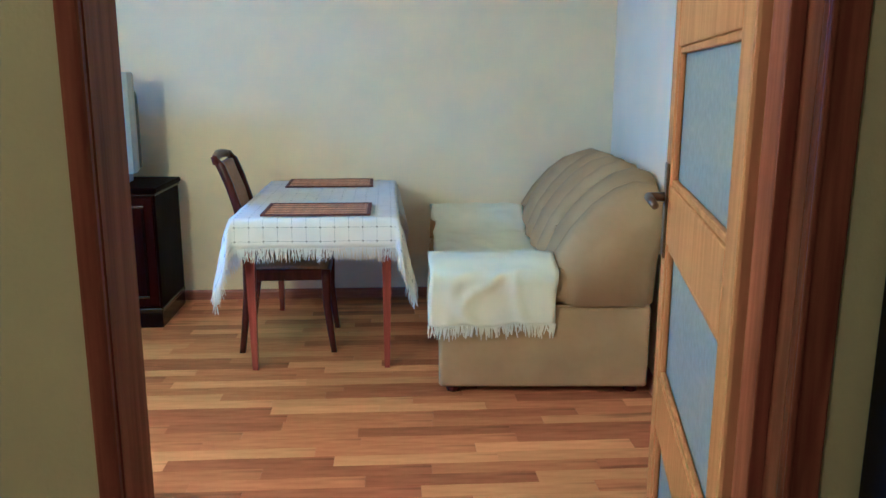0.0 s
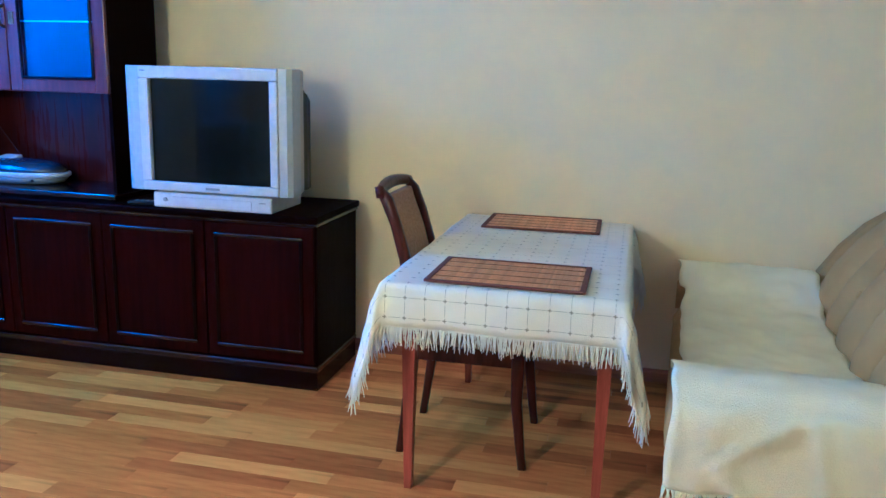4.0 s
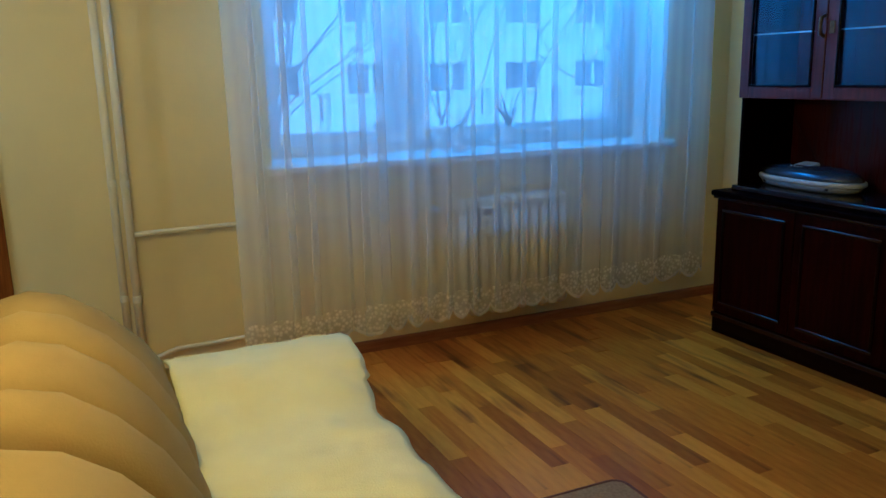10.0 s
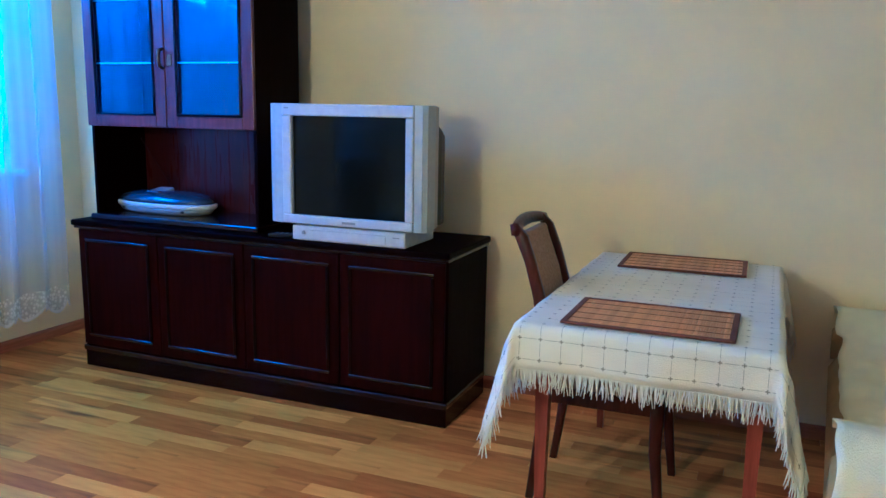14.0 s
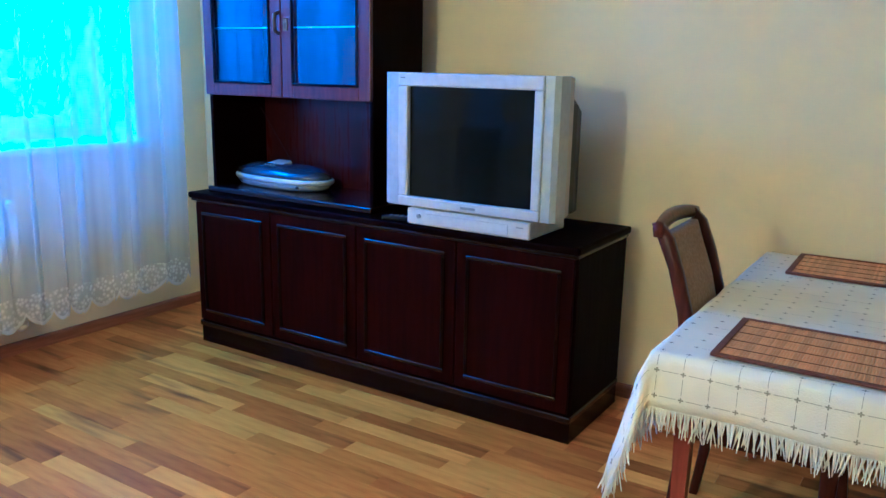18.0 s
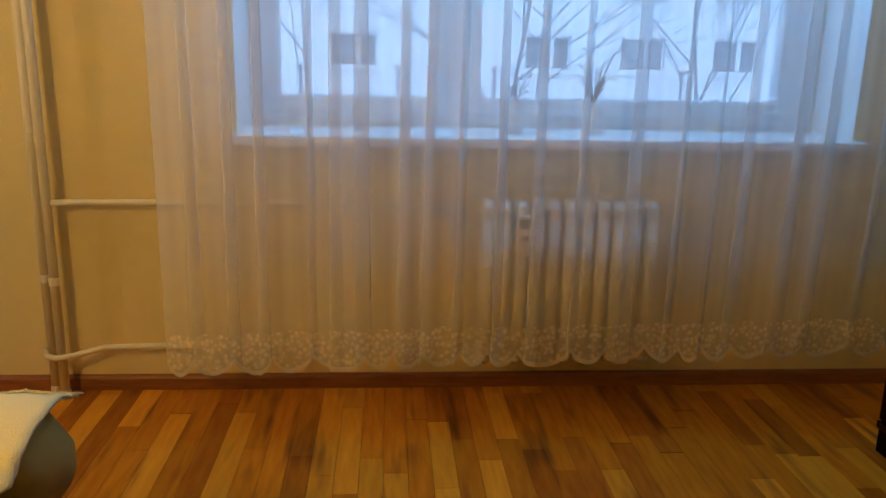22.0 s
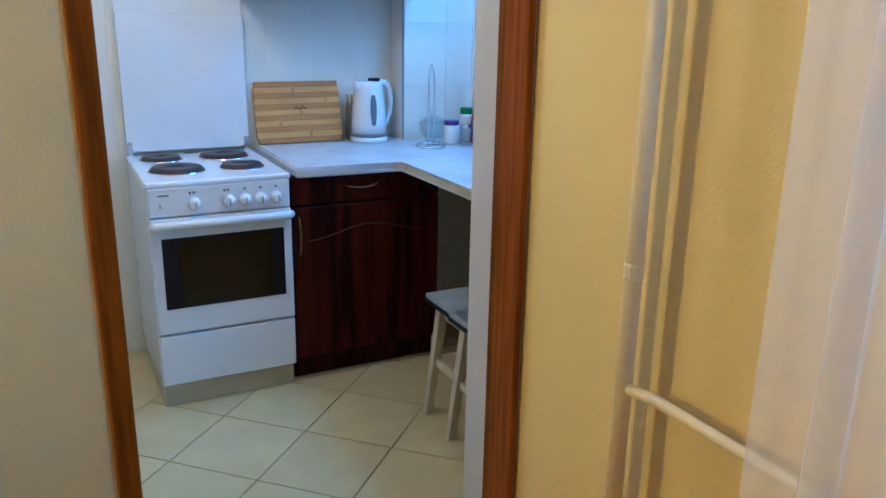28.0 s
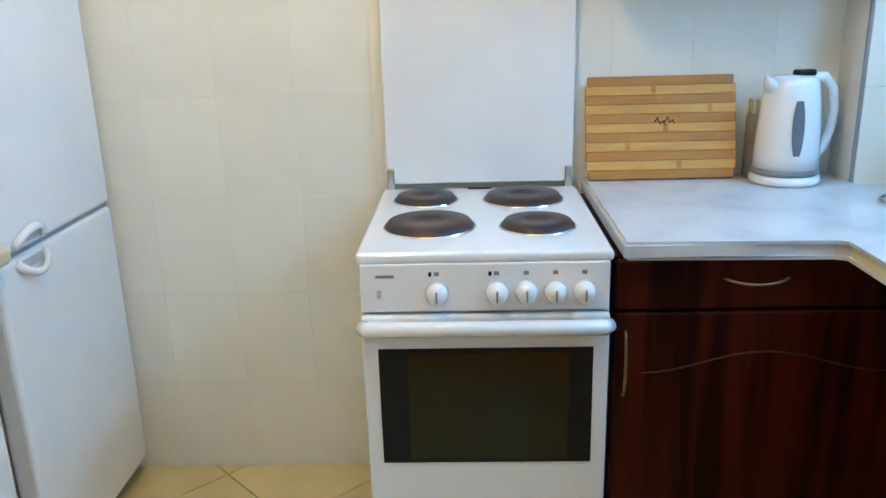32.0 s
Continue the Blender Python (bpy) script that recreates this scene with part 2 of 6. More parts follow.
SILVER = material("silver_plastic", (0.52, 0.53, 0.54), 0.38, second=(0.47, 0.48, 0.49), scale=40, spec=0.5)
SILVER_BLUE = material("blue_grey_plastic", (0.40, 0.43, 0.46), 0.34, second=(0.36, 0.39, 0.42), scale=40, spec=0.5)
SILVER_WARM = material("grey_beige_plastic", (0.42, 0.40, 0.34), 0.5, second=(0.37, 0.35, 0.30), scale=30)
SILVER_DARK = material("grey_plastic", (0.24, 0.245, 0.25), 0.45, scale=30)
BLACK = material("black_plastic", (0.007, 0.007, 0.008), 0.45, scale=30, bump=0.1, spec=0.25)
SCREEN = material("tv_glass", (0.006, 0.007, 0.006), 0.07, scale=2, spec=0.14)
CHROME = material("chrome", (0.75, 0.75, 0.76), 0.15, 1.0, scale=20)
BRASS = material("aged_brass", (0.36, 0.25, 0.12), 0.3, 1.0, second=(0.25, 0.17, 0.08), scale=20)
PIPE = material("cream_pipe_paint", (0.86, 0.78, 0.56), 0.35, second=(0.81, 0.72, 0.49), scale=9, bump=0.1)
RADIATOR = material("cream_radiator_paint", (0.78, 0.73, 0.60), 0.35, second=(0.74, 0.68, 0.54), scale=9, bump=0.06)
BASEBOARD = material("oak_baseboard", (0.32, 0.115, 0.028), 0.4, second=(0.24, 0.08, 0.018), scale=7, stretch=(1, 1, 12), bump=0.05)
VOILE = sheer("white_voile", (0.95, 0.94, 0.93), 0.60)
LACE = sheer("white_lace", (0.94, 0.92, 0.86), 0.3, True)
HEM = sheer("stitched_hem", (0.88, 0.87, 0.84), 0.26)
PANE = glass("window_glass")
FROST = material("frosted_door_glass", (0.38, 0.37, 0.24), 0.55, second=(0.33, 0.32, 0.20), scale=60, bump=0.3, bump_scale=180, spec=0.2)
FROST.node_tree.nodes["Principled BSDF"].inputs["Transmission Weight"].default_value = 0.35


def thin_glass(name, colour, gloss):
    """Blown thin glass: light goes straight through, with a bright sheen on it."""
    mat = bpy.data.materials.new(name)
    mat.use_nodes = True
    nt = mat.node_tree
    nt.nodes.remove(nt.nodes["Principled BSDF"])
    clear, shine, both = (nt.nodes.new("ShaderNode" + k) for k in ("BsdfTransparent", "BsdfGlossy", "MixShader"))
    clear.inputs["Color"].default_value = (*colour, 1)
    shine.inputs["Roughness"].default_value = 0.06
    both.inputs[0].default_value = gloss
    nt.links.new(clear.outputs[0], both.inputs[1])
    nt.links.new(shine.outputs[0], both.inputs[2])
    nt.links.new(both.outputs[0], nt.nodes["Material Output"].inputs[0])
    return mat


HUTCH_GLASS = glass("cabinet_glass", (0.9, 0.95, 1.0))
HUTCH_GLASS.node_tree.nodes["Principled BSDF"].inputs["IOR"].default_value = 1.52
# blue tint put into the sheen, so the mirrored curtain shows blue
HUTCH_GLASS.node_tree.nodes["Principled BSDF"].inputs["Specular Tint"].default_value = (0.5, 0.70, 0.95, 1)
GLASS_EDGE = material("ground_glass_edge", (0.62, 0.72, 0.74), 0.35, second=(0.5, 0.6, 0.62), scale=30)
FRAME_WOOD = material("plum_red_frame_wood", (0.105, 0.017, 0.013), 0.30, second=(0.06, 0.009, 0.006), scale=5, stretch=(9, 9, 0.7), bump=0.05, spec=0.35, detail=6)
DARK_BRASS = material("blackened_brass", (0.20, 0.125, 0.05), 0.32, 0.85, second=(0.10, 0.06, 0.025), scale=25)


# ---- building tools ----
def thing(name, m, label, category, group=""):
    ob = new(name)
    ob.empty_display_size = 0.1
    ob.matrix_world = m
    return tagged(ob, label, category, group)


def mesh_of(name, bm, mat, smooth=False):
    bmesh.ops.recalc_face_normals(bm, faces=bm.faces)
    data = bpy.data.meshes.new(name)
    bm.to_mesh(data)
    bm.free()
    data.materials.append(mat)
    if smooth:
        for poly in data.polygons:
            poly.use_smooth = True
    return data


def part(name, bm, mat, parent, label="", smooth=False):
    ob = new(name, mesh_of(name, bm, mat, smooth))
    ob.parent = parent
    return tagged(ob, label)


def again(ob, m, parent=None):
    """The same mesh once more, under the same thing."""
    twin = new(ob.name.split(".")[0], ob.data)
    twin.parent = parent or ob.parent
    twin.matrix_basis = m
    return tagged(twin, ob.get("label", ""))


def setting(name, bm, mat, label, category, smooth=False):
    return tagged(new(name, mesh_of(name, bm, mat, smooth)), label, category, kind="structure")


def box(x0, y0, z0, x1, y1, z1, bevel=0.0, bm=None, segments=2):
    fresh = bmesh.new()
    bmesh.ops.create_cube(fresh, size=1)
    for v in fresh.verts:
        v.co = Vector((x0 + (v.co.x + 0.5) * (x1 - x0), y0 + (v.co.y + 0.5) * (y1 - y0), z0 + (v.co.z + 0.5) * (z1 - z0)))
    if bevel:
        bmesh.ops.bevel(fresh, geom=list(fresh.edges), offset=bevel, segments=segments, profile=0.5, affect="EDGES")
    return merge(bm, fresh)


def merge(bm, fresh):
    if bm is None:
        return fresh
    data = bpy.data.meshes.new("scrap")
    fresh.to_mesh(data)
    fresh.free()
    bm.from_mesh(data)
    bpy.data.meshes.remove(data)
    return bm


def ring_sweep(rings, closed_ends=True, bm=None, loop=True):
    """Skin over rows of points, each row a closed ring (or an open strip)."""
    bm = bm or bmesh.new()
    rows = [[bm.verts.new(p) for p in ring] for ring in rings]
    n = len(rows[0])
    for a, b in zip(rows, rows[1:]):
        for i in range(n if loop else n - 1):
            j = (i + 1) % n
            bm.faces.new((a[i], a[j], b[j], b[i]))
    if closed_ends and loop:
        bm.faces.new(rows[0][::-1])
        bm.faces.new(rows[-1])
    return bm


def tube(points, radius, seg=10, bm=None, flat=1.0):
    """A round bar along points; radius may be one number or one for each point."""
    pts = [Vector(p) for p in points]
    radii = radius if isinstance(radius, (list, tuple)) else [radius] * len(pts)
    rings = []
    side = None
    for i, p in enumerate(pts):
        way = (pts[min(i + 1, len(pts) - 1)] - pts[max(i - 1, 0)]).normalized()
        if side is None:
            side = way.cross(Vector((0, 0, 1)) if abs(way.z) < 0.9 else Vector((1, 0, 0))).normalized()
        else:
            side = (side - way * side.dot(way)).normalized()
        up = way.cross(side)
        rings.append([p + (side * math.cos(a) + up * math.sin(a) * flat) * radii[i] for a in (2 * math.pi * k / seg for k in range(seg))])
    return ring_sweep(rings, bm=bm)


def lathe(profile, seg=24, bm=None, at=(0, 0, 0)):
    rings = [[Vector(at) + Vector((max(r, 1e-4) * math.cos(a), max(r, 1e-4) * math.sin(a), z)) for a in (2 * math.pi * k / seg for k in range(seg))] for r, z in profile]
    return ring_sweep(rings, bm=bm)


def slab_with_holes(axis, at0, at1, u0, u1, z0, z1, holes):
    """A wall between two planes of one axis, with rectangular openings (u0, u1, z0, z1) cut right through it."""
    us = sorted({u0, u1, *[h[0] for h in holes], *[h[1] for h in holes]})
    zs = sorted({z0, z1, *[h[2] for h in holes], *[h[3] for h in holes]})
    bm = bmesh.new()

    def solid(i, j):
        if not (0 <= i < len(us) - 1 and 0 <= j < len(zs) - 1):
            return False
        mu, mz = (us[i] + us[i + 1]) / 2, (zs[j] + zs[j + 1]) / 2
        return not any(h[0] < mu < h[1] and h[2] < mz < h[3] for h in holes)

    def at(plane, u, z):
        return (plane, u, z) if axis == "x" else (u, plane, z)

    def quad(*ps):
        bm.faces.new([bm.verts.new(p) for p in ps])

    for i in range(len(us) - 1):
        for j in range(len(zs) - 1):
            if not solid(i, j):
                continue
            a, b, c, d = us[i], us[i + 1], zs[j], zs[j + 1]
            for plane in (at0, at1):
                quad(at(plane, a, c), at(plane, b, c), at(plane, b, d), at(plane, a, d))
            for (di, dj), (p, q) in {(-1, 0): ((a, c), (a, d)), (1, 0): ((b, c), (b, d)), (0, -1): ((a, c), (b, c)), (0, 1): ((a, d), (b, d))}.items():
                if not solid(i + di, j + dj):
                    quad(at(at0, *p), at(at1, *p), at(at1, *q), at(at0, *q))
    bmesh.ops.remove_doubles(bm, verts=bm.verts, dist=1e-5)
    return bm

# ---- walls, floors, ceilings ----
TOP = 2.55
YS0, YS1 = 1.085, 1.185          # wall towards hall and kitchen
XW, YN = -3.50, 5.17           # window wall and far wall of the living room
KITCHEN_DOOR = (-3.49, -2.572)
HALL_DOOR = (0.046, 0.862)
WIN = (2.36, 4.70, 1.0, 2.32)  # living-room window: y from, to, z from, to
KWIN = (-0.42, 0.90, 1.10, 2.25)
KX, KY = -4.30, -0.66          # kitchen's window wall and back wall

wall_south = setting("wall_south", slab_with_holes("y", YS0, YS1, -3.49, 2.2, 0, TOP,
                     [(*KITCHEN_DOOR, 0, 2.03), (*HALL_DOOR, 0, 2.04)]), WALL, "cream papered wall with two doorways cut through it", "wall")
wall_north = setting("wall_north", box(-3.96, YN, 0, 2.2, YN + 0.2, TOP), WALL, "long cream papered wall behind table and cabinet", "wall")
wall_west = setting("wall_west", slab_with_holes("x", XW - 0.46, XW, YS1, YN, 0, TOP, [WIN]), WALL, "cream papered window wall", "wall")
bm = bmesh.new()
ring = [(1.505, 3.14), (1.775, YN), (2.2, YN), (2.2, 3.14)]
ring_sweep([[(x, y, z) for x, y in ring] for z in (0, TOP)], bm=bm)
wall_east = setting("wall_east", bm, WALL, "cream papered wall behind the sofa", "wall")
setting("wall_niche", box(2.1, YS1, 0, 2.2, 3.14, TOP), WALL, "cream wall behind the open door", "wall")
setting("floor_slab", box(-3.96, YS1 - 0.02, -0.12, 2.2, YN, -0.012), GROUT, "concrete under the laminate", "floor")
setting("ceiling", box(-4.7, -2.3, TOP, 2.3, YN + 0.2, TOP + 0.15), CEILING, "plain white ceiling", "ceiling")

# kitchen shell
setting("wall_kitchen_end", box(-4.6, 0.945, 0, -3.49, 1.205, TOP), WALL_PALE, "pale stub of wall beside the kitchen doorway", "wall")
setting("wall_kitchen_back", box(-4.6, KY - 0.15, 0, -1.3, KY + 0.0072, TOP), JOINT, "kitchen wall behind the tiles", "wall")
setting("wall_kitchen_window", slab_with_holes("x", KX - 0.3, KX, KY, 0.945, 0, TOP, [KWIN]), WALL_PALE, "pale kitchen window wall", "wall")
setting("wall_kitchen_duct", box(KX, KY, 0, -3.945, -0.515, TOP, 0.004), WALL_PALE, "pale boxed-in duct in the kitchen corner", "wall")
setting("wall_kitchen_side", box(-1.40, KY, 0, -1.30, YS0, TOP), WALL_PALE, "pale kitchen side wall", "wall")
setting("floor_kitchen_slab", box(-4.6, KY, -0.12, -1.3, YS1 - 0.03, -0.012), GROUT, "grout bed under the kitchen tiles", "floor")

# hall shell
setting("floor_hall", box(-1.3, -2.2, -0.12, 2.2, YS1 - 0.02, 0.0), BASEBOARD, "brown hall floor", "floor")
setting("wall_hall_west", box(-1.3, -2.2, 0, -1.2, YS0, TOP), WALL_HALL, "ochre hall wall", "wall")
setting("wall_hall_east", box(1.25, -2.2, 0, 1.35, YS0 - 0.001, TOP), WALL_HALL, "ochre hall wall", "wall")
setting("wall_hall_south", box(-1.3, -2.3, 0, 2.2, -2.2, TOP), WALL_HALL, "ochre hall wall", "wall")
setting("wall_hall_skin", slab_with_holes("y", YS0 - 0.006, YS0 - 0.001, -1.2, 1.25, 0, TOP, [(HALL_DOOR[0] + 0.024, HALL_DOOR[1] + 0.004, 0, 2.06)]), WALL_HALL, "ochre painted hall side of the wall", "wall")


def baseboard(name, x0, y0, x1, y1):
    """A skirting strip with a rounded top along a wall foot; the wall is on its left."""
    a, b = Vector((x0, y0, 0)), Vector((x1, y1, 0))
    out = Vector((b.y - a.y, a.x - b.x, 0)).normalized()
    shape = [(0.0, 0.0), (0.018, 0.0), (0.018, 0.045), (0.013, 0.056), (0.005, 0.06), (0.0, 0.06)]
    bm = ring_sweep([[p + out * d + Vector((0, 0, z)) for d, z in shape] for p in (a, b)])
    return setting(name, bm, BASEBOARD, "brown wooden skirting board", "baseboard")


baseboard("baseboard", -3.498, YN, 1.76, YN)
baseboard("baseboard", 1.773, YN - 0.02, 1.505, 3.14)
baseboard("baseboard", 1.505, 3.14, 2.1, 3.14)
baseboard("baseboard", XW, YS1 + 0.01, XW, YN - 0.02)
baseboard("baseboard", HALL_DOOR[0] - 0.07, YS1, -2.536, YS1)


def casing(name, x0, x1, side, top, wide, y, out):
    """Door trim on one face of the wall: two uprights with a rounded profile and a head."""
    for a, b in ((x0 - wide, x0), (x1, x1 + wide)):
        part("upright", box(a, min(y, y + out), 0, b, max(y, y + out), top + wide, 0.005), CASING, side)
    part("head", box(x0, min(y, y + out), top, x1, max(y, y + out), top + wide, 0.005), CASING, side)


trim_kitchen = tagged(new("trim_kitchen_doorway"), "brown stained wooden frame round the kitchen doorway", "door frame", kind="structure")
part("jamb", box(-3.492, YS0 - 0.002, 0, -3.472, 1.217, 2.03, 0.004), CASING, trim_kitchen)
part("jamb", box(-2.584, YS0 - 0.004, 0, -2.571, YS1 + 0.001, 2.03, 0.003), CASING, trim_kitchen)
part("casing", box(-2.584, YS1, 0, -2.538, YS1 + 0.016, 2.08, 0.005), CASING, trim_kitchen)
part("head", box(-3.472, YS1, 2.03, -2.584, YS1 + 0.016, 2.08, 0.005), CASING, trim_kitchen)
part("head", box(-3.472, YS0, 2.012, -2.584, YS1 - 0.001, 2.032, 0.003), CASING, trim_kitchen)
setting("threshold_strip", box(-3.47, YS1 - 0.035, -0.01, -2.586, YS1 + 0.012, 0.006, 0.003), FLOOR_TILE, "pale stone threshold strip", "threshold")

door_frame = tagged(new("door_frame"), "brown wooden door frame between hall and living room", "door frame", kind="structure")
part("casing", box(0.066, YS0 - 0.024, 0, 0.089, YS0 - 0.006, 2.1, 0.005), CASING, door_frame)
part("casing", box(0.836, YS0 - 0.022, 0, 0.882, YS0 - 0.006, 2.1, 0.004), CASING, door_frame)
part("casing_bead", box(0.8365, YS0 - 0.026, 0, 0.845, YS0 - 0.020, 2.1, 0.003), CASING, door_frame)
part("head", box(0.089, YS0 - 0.024, 2.03, 0.836, YS0 - 0.006, 2.1, 0.005), CASING, door_frame)
casing("casing", HALL_DOOR[0] + 0.012, HALL_DOOR[1] - 0.012, door_frame, 2.03, 0.07, YS1, 0.018)
part("jamb", box(HALL_DOOR[0] - 0.001, YS0 + 0.001, 0, HALL_DOOR[0] + 0.041, YS1, 2.04), CASING, door_frame)
part("jamb", box(0.837, YS0 - 0.006, 0, HALL_DOOR[1] + 0.001, YS1, 2.04), CASING, door_frame)
part("stop", box(0.818, YS0 + 0.026, 0, 0.8372, YS1 - 0.032, 2.03, 0.002), CASING, door_frame)


def glazed_door():
    """Pine door with frosted panes, standing open into the room."""
    angle = math.degrees(math.atan2(0.805, 0.189))
    ob = tagged(new("door_1"), "open varnished pine door with frosted glass panes", "door", kind="structure")
    ob.matrix_world = pose(0.838, 1.188, 0.008, 0, 0, angle)
    w, h, t = 0.825, 2.0, 0.04
    stile = 0.085
    rails = [(0, 0.20), (0.575, 0.70), (1.00, 1.13), (1.418, 1.56), (1.88, h)]
    part("stile", box(0, -t / 2, 0, stile, t / 2, h, 0.006), DOOR_WOOD, ob)
    part("stile", box(w - stile, -t / 2, 0, w, t / 2, h, 0.006), DOOR_WOOD, ob)
    for a, b in rails:
        part("rail", box(stile, -t / 2 + 0.001, a, w - stile, t / 2 - 0.001, b, 0.004), DOOR_WOOD, ob)
    for (_, a), (b, _) in zip(rails, rails[1:]):
        part("pane", box(stile - 0.005, -0.003, a - 0.005, w - stile + 0.005, 0.003, b + 0.005), FROST, ob, "frosted glass pane")
        for s in (-1, 1):
            y0, y1 = sorted((s * 0.004, s * (t / 2 - 0.004)))
            bead = box(stile, y0, a, stile + 0.014, y1, b, 0.004)
            box(w - stile - 0.014, y0, a, w - stile, y1, b, 0.004, bead)
            box(stile + 0.014, y0, a, w - stile - 0.014, y1, a + 0.014, 0.004, bead)
            box(stile + 0.014, y0, b - 0.014, w - stile - 0.014, y1, b, 0.004, bead)
            part("bead", bead, DOOR_WOOD, ob)
    for s in (-1, 1):
        y0, y1 = sorted((s * t / 2, s * (t / 2 + 0.006)))
        plate = part("handle_plate", box(w - 0.072, y0, 0.965, w - 0.03, y1, 1.175, 0.003), DARK_BRASS, ob, "dark brass handle plate")
        knob = w - 0.051
        pts = [(knob, s * t / 2, 1.10), (knob, s * (t / 2 + 0.032), 1.10), (knob - 0.008, s * (t / 2 + 0.040), 1.10), (knob - 0.06, s * (t / 2 + 0.041), 1.102), (knob - 0.11, s * (t / 2 + 0.036), 1.096)]
        part("lever", tube(pts, [0.011, 0.010, 0.010, 0.009, 0.008], 12), DARK_BRASS, plate, "dark brass lever handle", True)
        part("keyhole", lathe([(0.0, 0), (0.006, 0), (0.006, 0.002), (0, 0.002)], 10, at=(knob, 0, 0)), BLACK, plate).matrix_basis = Matrix.Translation((0, s * (t / 2 + 0.0062), 1.0)) @ pose(0, 0, 0, 90) @ Matrix.Translation((0, 0, 0))
    for z in (0.25, 1.0, 1.75):
        part("hinge", tube([(-0.004, -t / 2, z - 0.05), (-0.004, -t / 2, z + 0.05)], 0.008, 10), BRASS, ob, "", True)
    return ob


glazed_door()


def window(name, wall_x, y0, y1, z0, z1, posts, label):
    """Plastic window in its opening: outer frame, sashes and panes."""
    ob = tagged(new(name), label, "window", kind="structure")
    x0, x1 = wall_x, wall_x + 0.07
    f = 0.055
    part("frame", box(x0, y0, z0, x1, y0 + f, z1, 0.004), PVC, ob)
    part("frame", box(x0, y1 - f, z0, x1, y1, z1, 0.004), PVC, ob)
    part("frame", box(x0, y0 + f, z0, x1, y1 - f, z0 + f, 0.004), PVC, ob)
    part("frame", box(x0, y0 + f, z1 - f, x1, y1 - f, z1, 0.004), PVC, ob)
    edges = [y0 + f, *posts, y1 - f]
    for i, (a, b) in enumerate(zip(edges, edges[1:])):
        a, b = a + (0.035 if i else 0), b - (0.035 if i < len(edges) - 2 else 0)
        if i:
            part("post", box(x0, a - 0.07, z0 + f, x1 - 0.002, a, z1 - f, 0.003), PVC, ob)
        s = 0.07
        sash = part("sash", box(x0 + 0.02, a, z0 + f, x1 + 0.02, a + s, z1 - f, 0.008), PVC, ob)
        part("sash_bar", box(x0 + 0.02, b - s, z0 + f, x1 + 0.02, b, z1 - f, 0.008), PVC, sash)
        part("sash_bar", box(x0 + 0.02, a + s, z0 + f, x1 + 0.019, b - s, z0 + f + s, 0.008), PVC, sash)
        part("sash_bar", box(x0 + 0.02, a + s, z1 - f - s, x1 + 0.019, b - s, z1 - f, 0.008), PVC, sash)
        pane = part("pane", box(x0 + 0.045, a + s - 0.01, z0 + f + s - 0.01, x0 + 0.051, b - s + 0.01, z1 - f - s + 0.01), PANE, ob)
        pane.visible_shadow = False
        grip = b - s / 2 if i == 0 else a + s / 2
        part("handle", tube([(x1 + 0.02, grip, 1.62), (x1 + 0.055, grip, 1.62), (x1 + 0.058, grip, 1.60), (x1 + 0.058, grip, 1.50)], 0.011, 8), PVC, ob, "white window handle", True)
    return ob


window_1 = window("window_1", XW - 0.385, WIN[0], 4.64, WIN[2], WIN[3], [3.18], "white plastic two-sash living-room window with tall panes")
part("frame_packer", box(XW - 0.383, 4.64, WIN[2], XW - 0.325, WIN[1], WIN[3], 0.004), PVC, window_1)
window("window_2", KX - 0.2, KWIN[0], KWIN[1], KWIN[2], KWIN[3], [0.28], "white plastic kitchen window")
lining = tagged(new("trim_window_reveal"), "white painted window reveal", "window trim", kind="structure")
for a in (WIN[0], WIN[1] - 0.004):
    part("cheek", box(XW - 0.315, a, WIN[2], XW - 0.001, a + 0.004, WIN[3]), WHITE, lining)
part("lintel", box(XW - 0.315, WIN[0], WIN[3] - 0.004, XW - 0.001, WIN[1], WIN[3]), WHITE, lining)
sill = setting("window_sill", box(XW - 0.315, WIN[0] - 0.03, WIN[2] - 0.035, XW + 0.115, WIN[1] + 0.012, WIN[2] + 0.004, 0.008), WHITE, "deep white window sill board", "window sill")
# added block, coloured black in place of the darkness at the hall's right
wardrobe = thing("hall_wardrobe", pose(1.09, 0.62, 0), "added black cupboard-shaped block standing in for the dark side of the hall", "wardrobe")
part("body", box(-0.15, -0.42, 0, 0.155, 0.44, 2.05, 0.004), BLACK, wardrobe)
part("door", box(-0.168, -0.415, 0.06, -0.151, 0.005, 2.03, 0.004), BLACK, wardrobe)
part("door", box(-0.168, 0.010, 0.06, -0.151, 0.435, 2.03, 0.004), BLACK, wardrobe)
rug = thing("rug", pose(-1.40, 2.70, 0.0005), "small brown woven rug with dark bound edge on the floor", "rug")
outline = []
for cx, cy, a0 in ((0.36, 0.39, 0), (-0.36, 0.39, 90), (-0.36, -0.39, 180), (0.36, -0.39, 270)):
    outline += [(cx + 0.05 * math.cos(radians(a0 + k * 18)), cy + 0.05 * math.sin(radians(a0 + k * 18))) for k in range(6)]
part("carpet", ring_sweep([[(x, y, z) for x, y in outline] for z in (0, 0.008)]), CHAIR_CLOTH, rug)
part("binding", tube([(x, y, 0.005) for x, y in outline + outline[:1]], 0.007, 8), MAT_EDGE, rug, "dark bound edge", True)

# ---- living room ----
def smooth_noise(x, y, z=0.0):
    return noise.noise(Vector((x, y, z)))


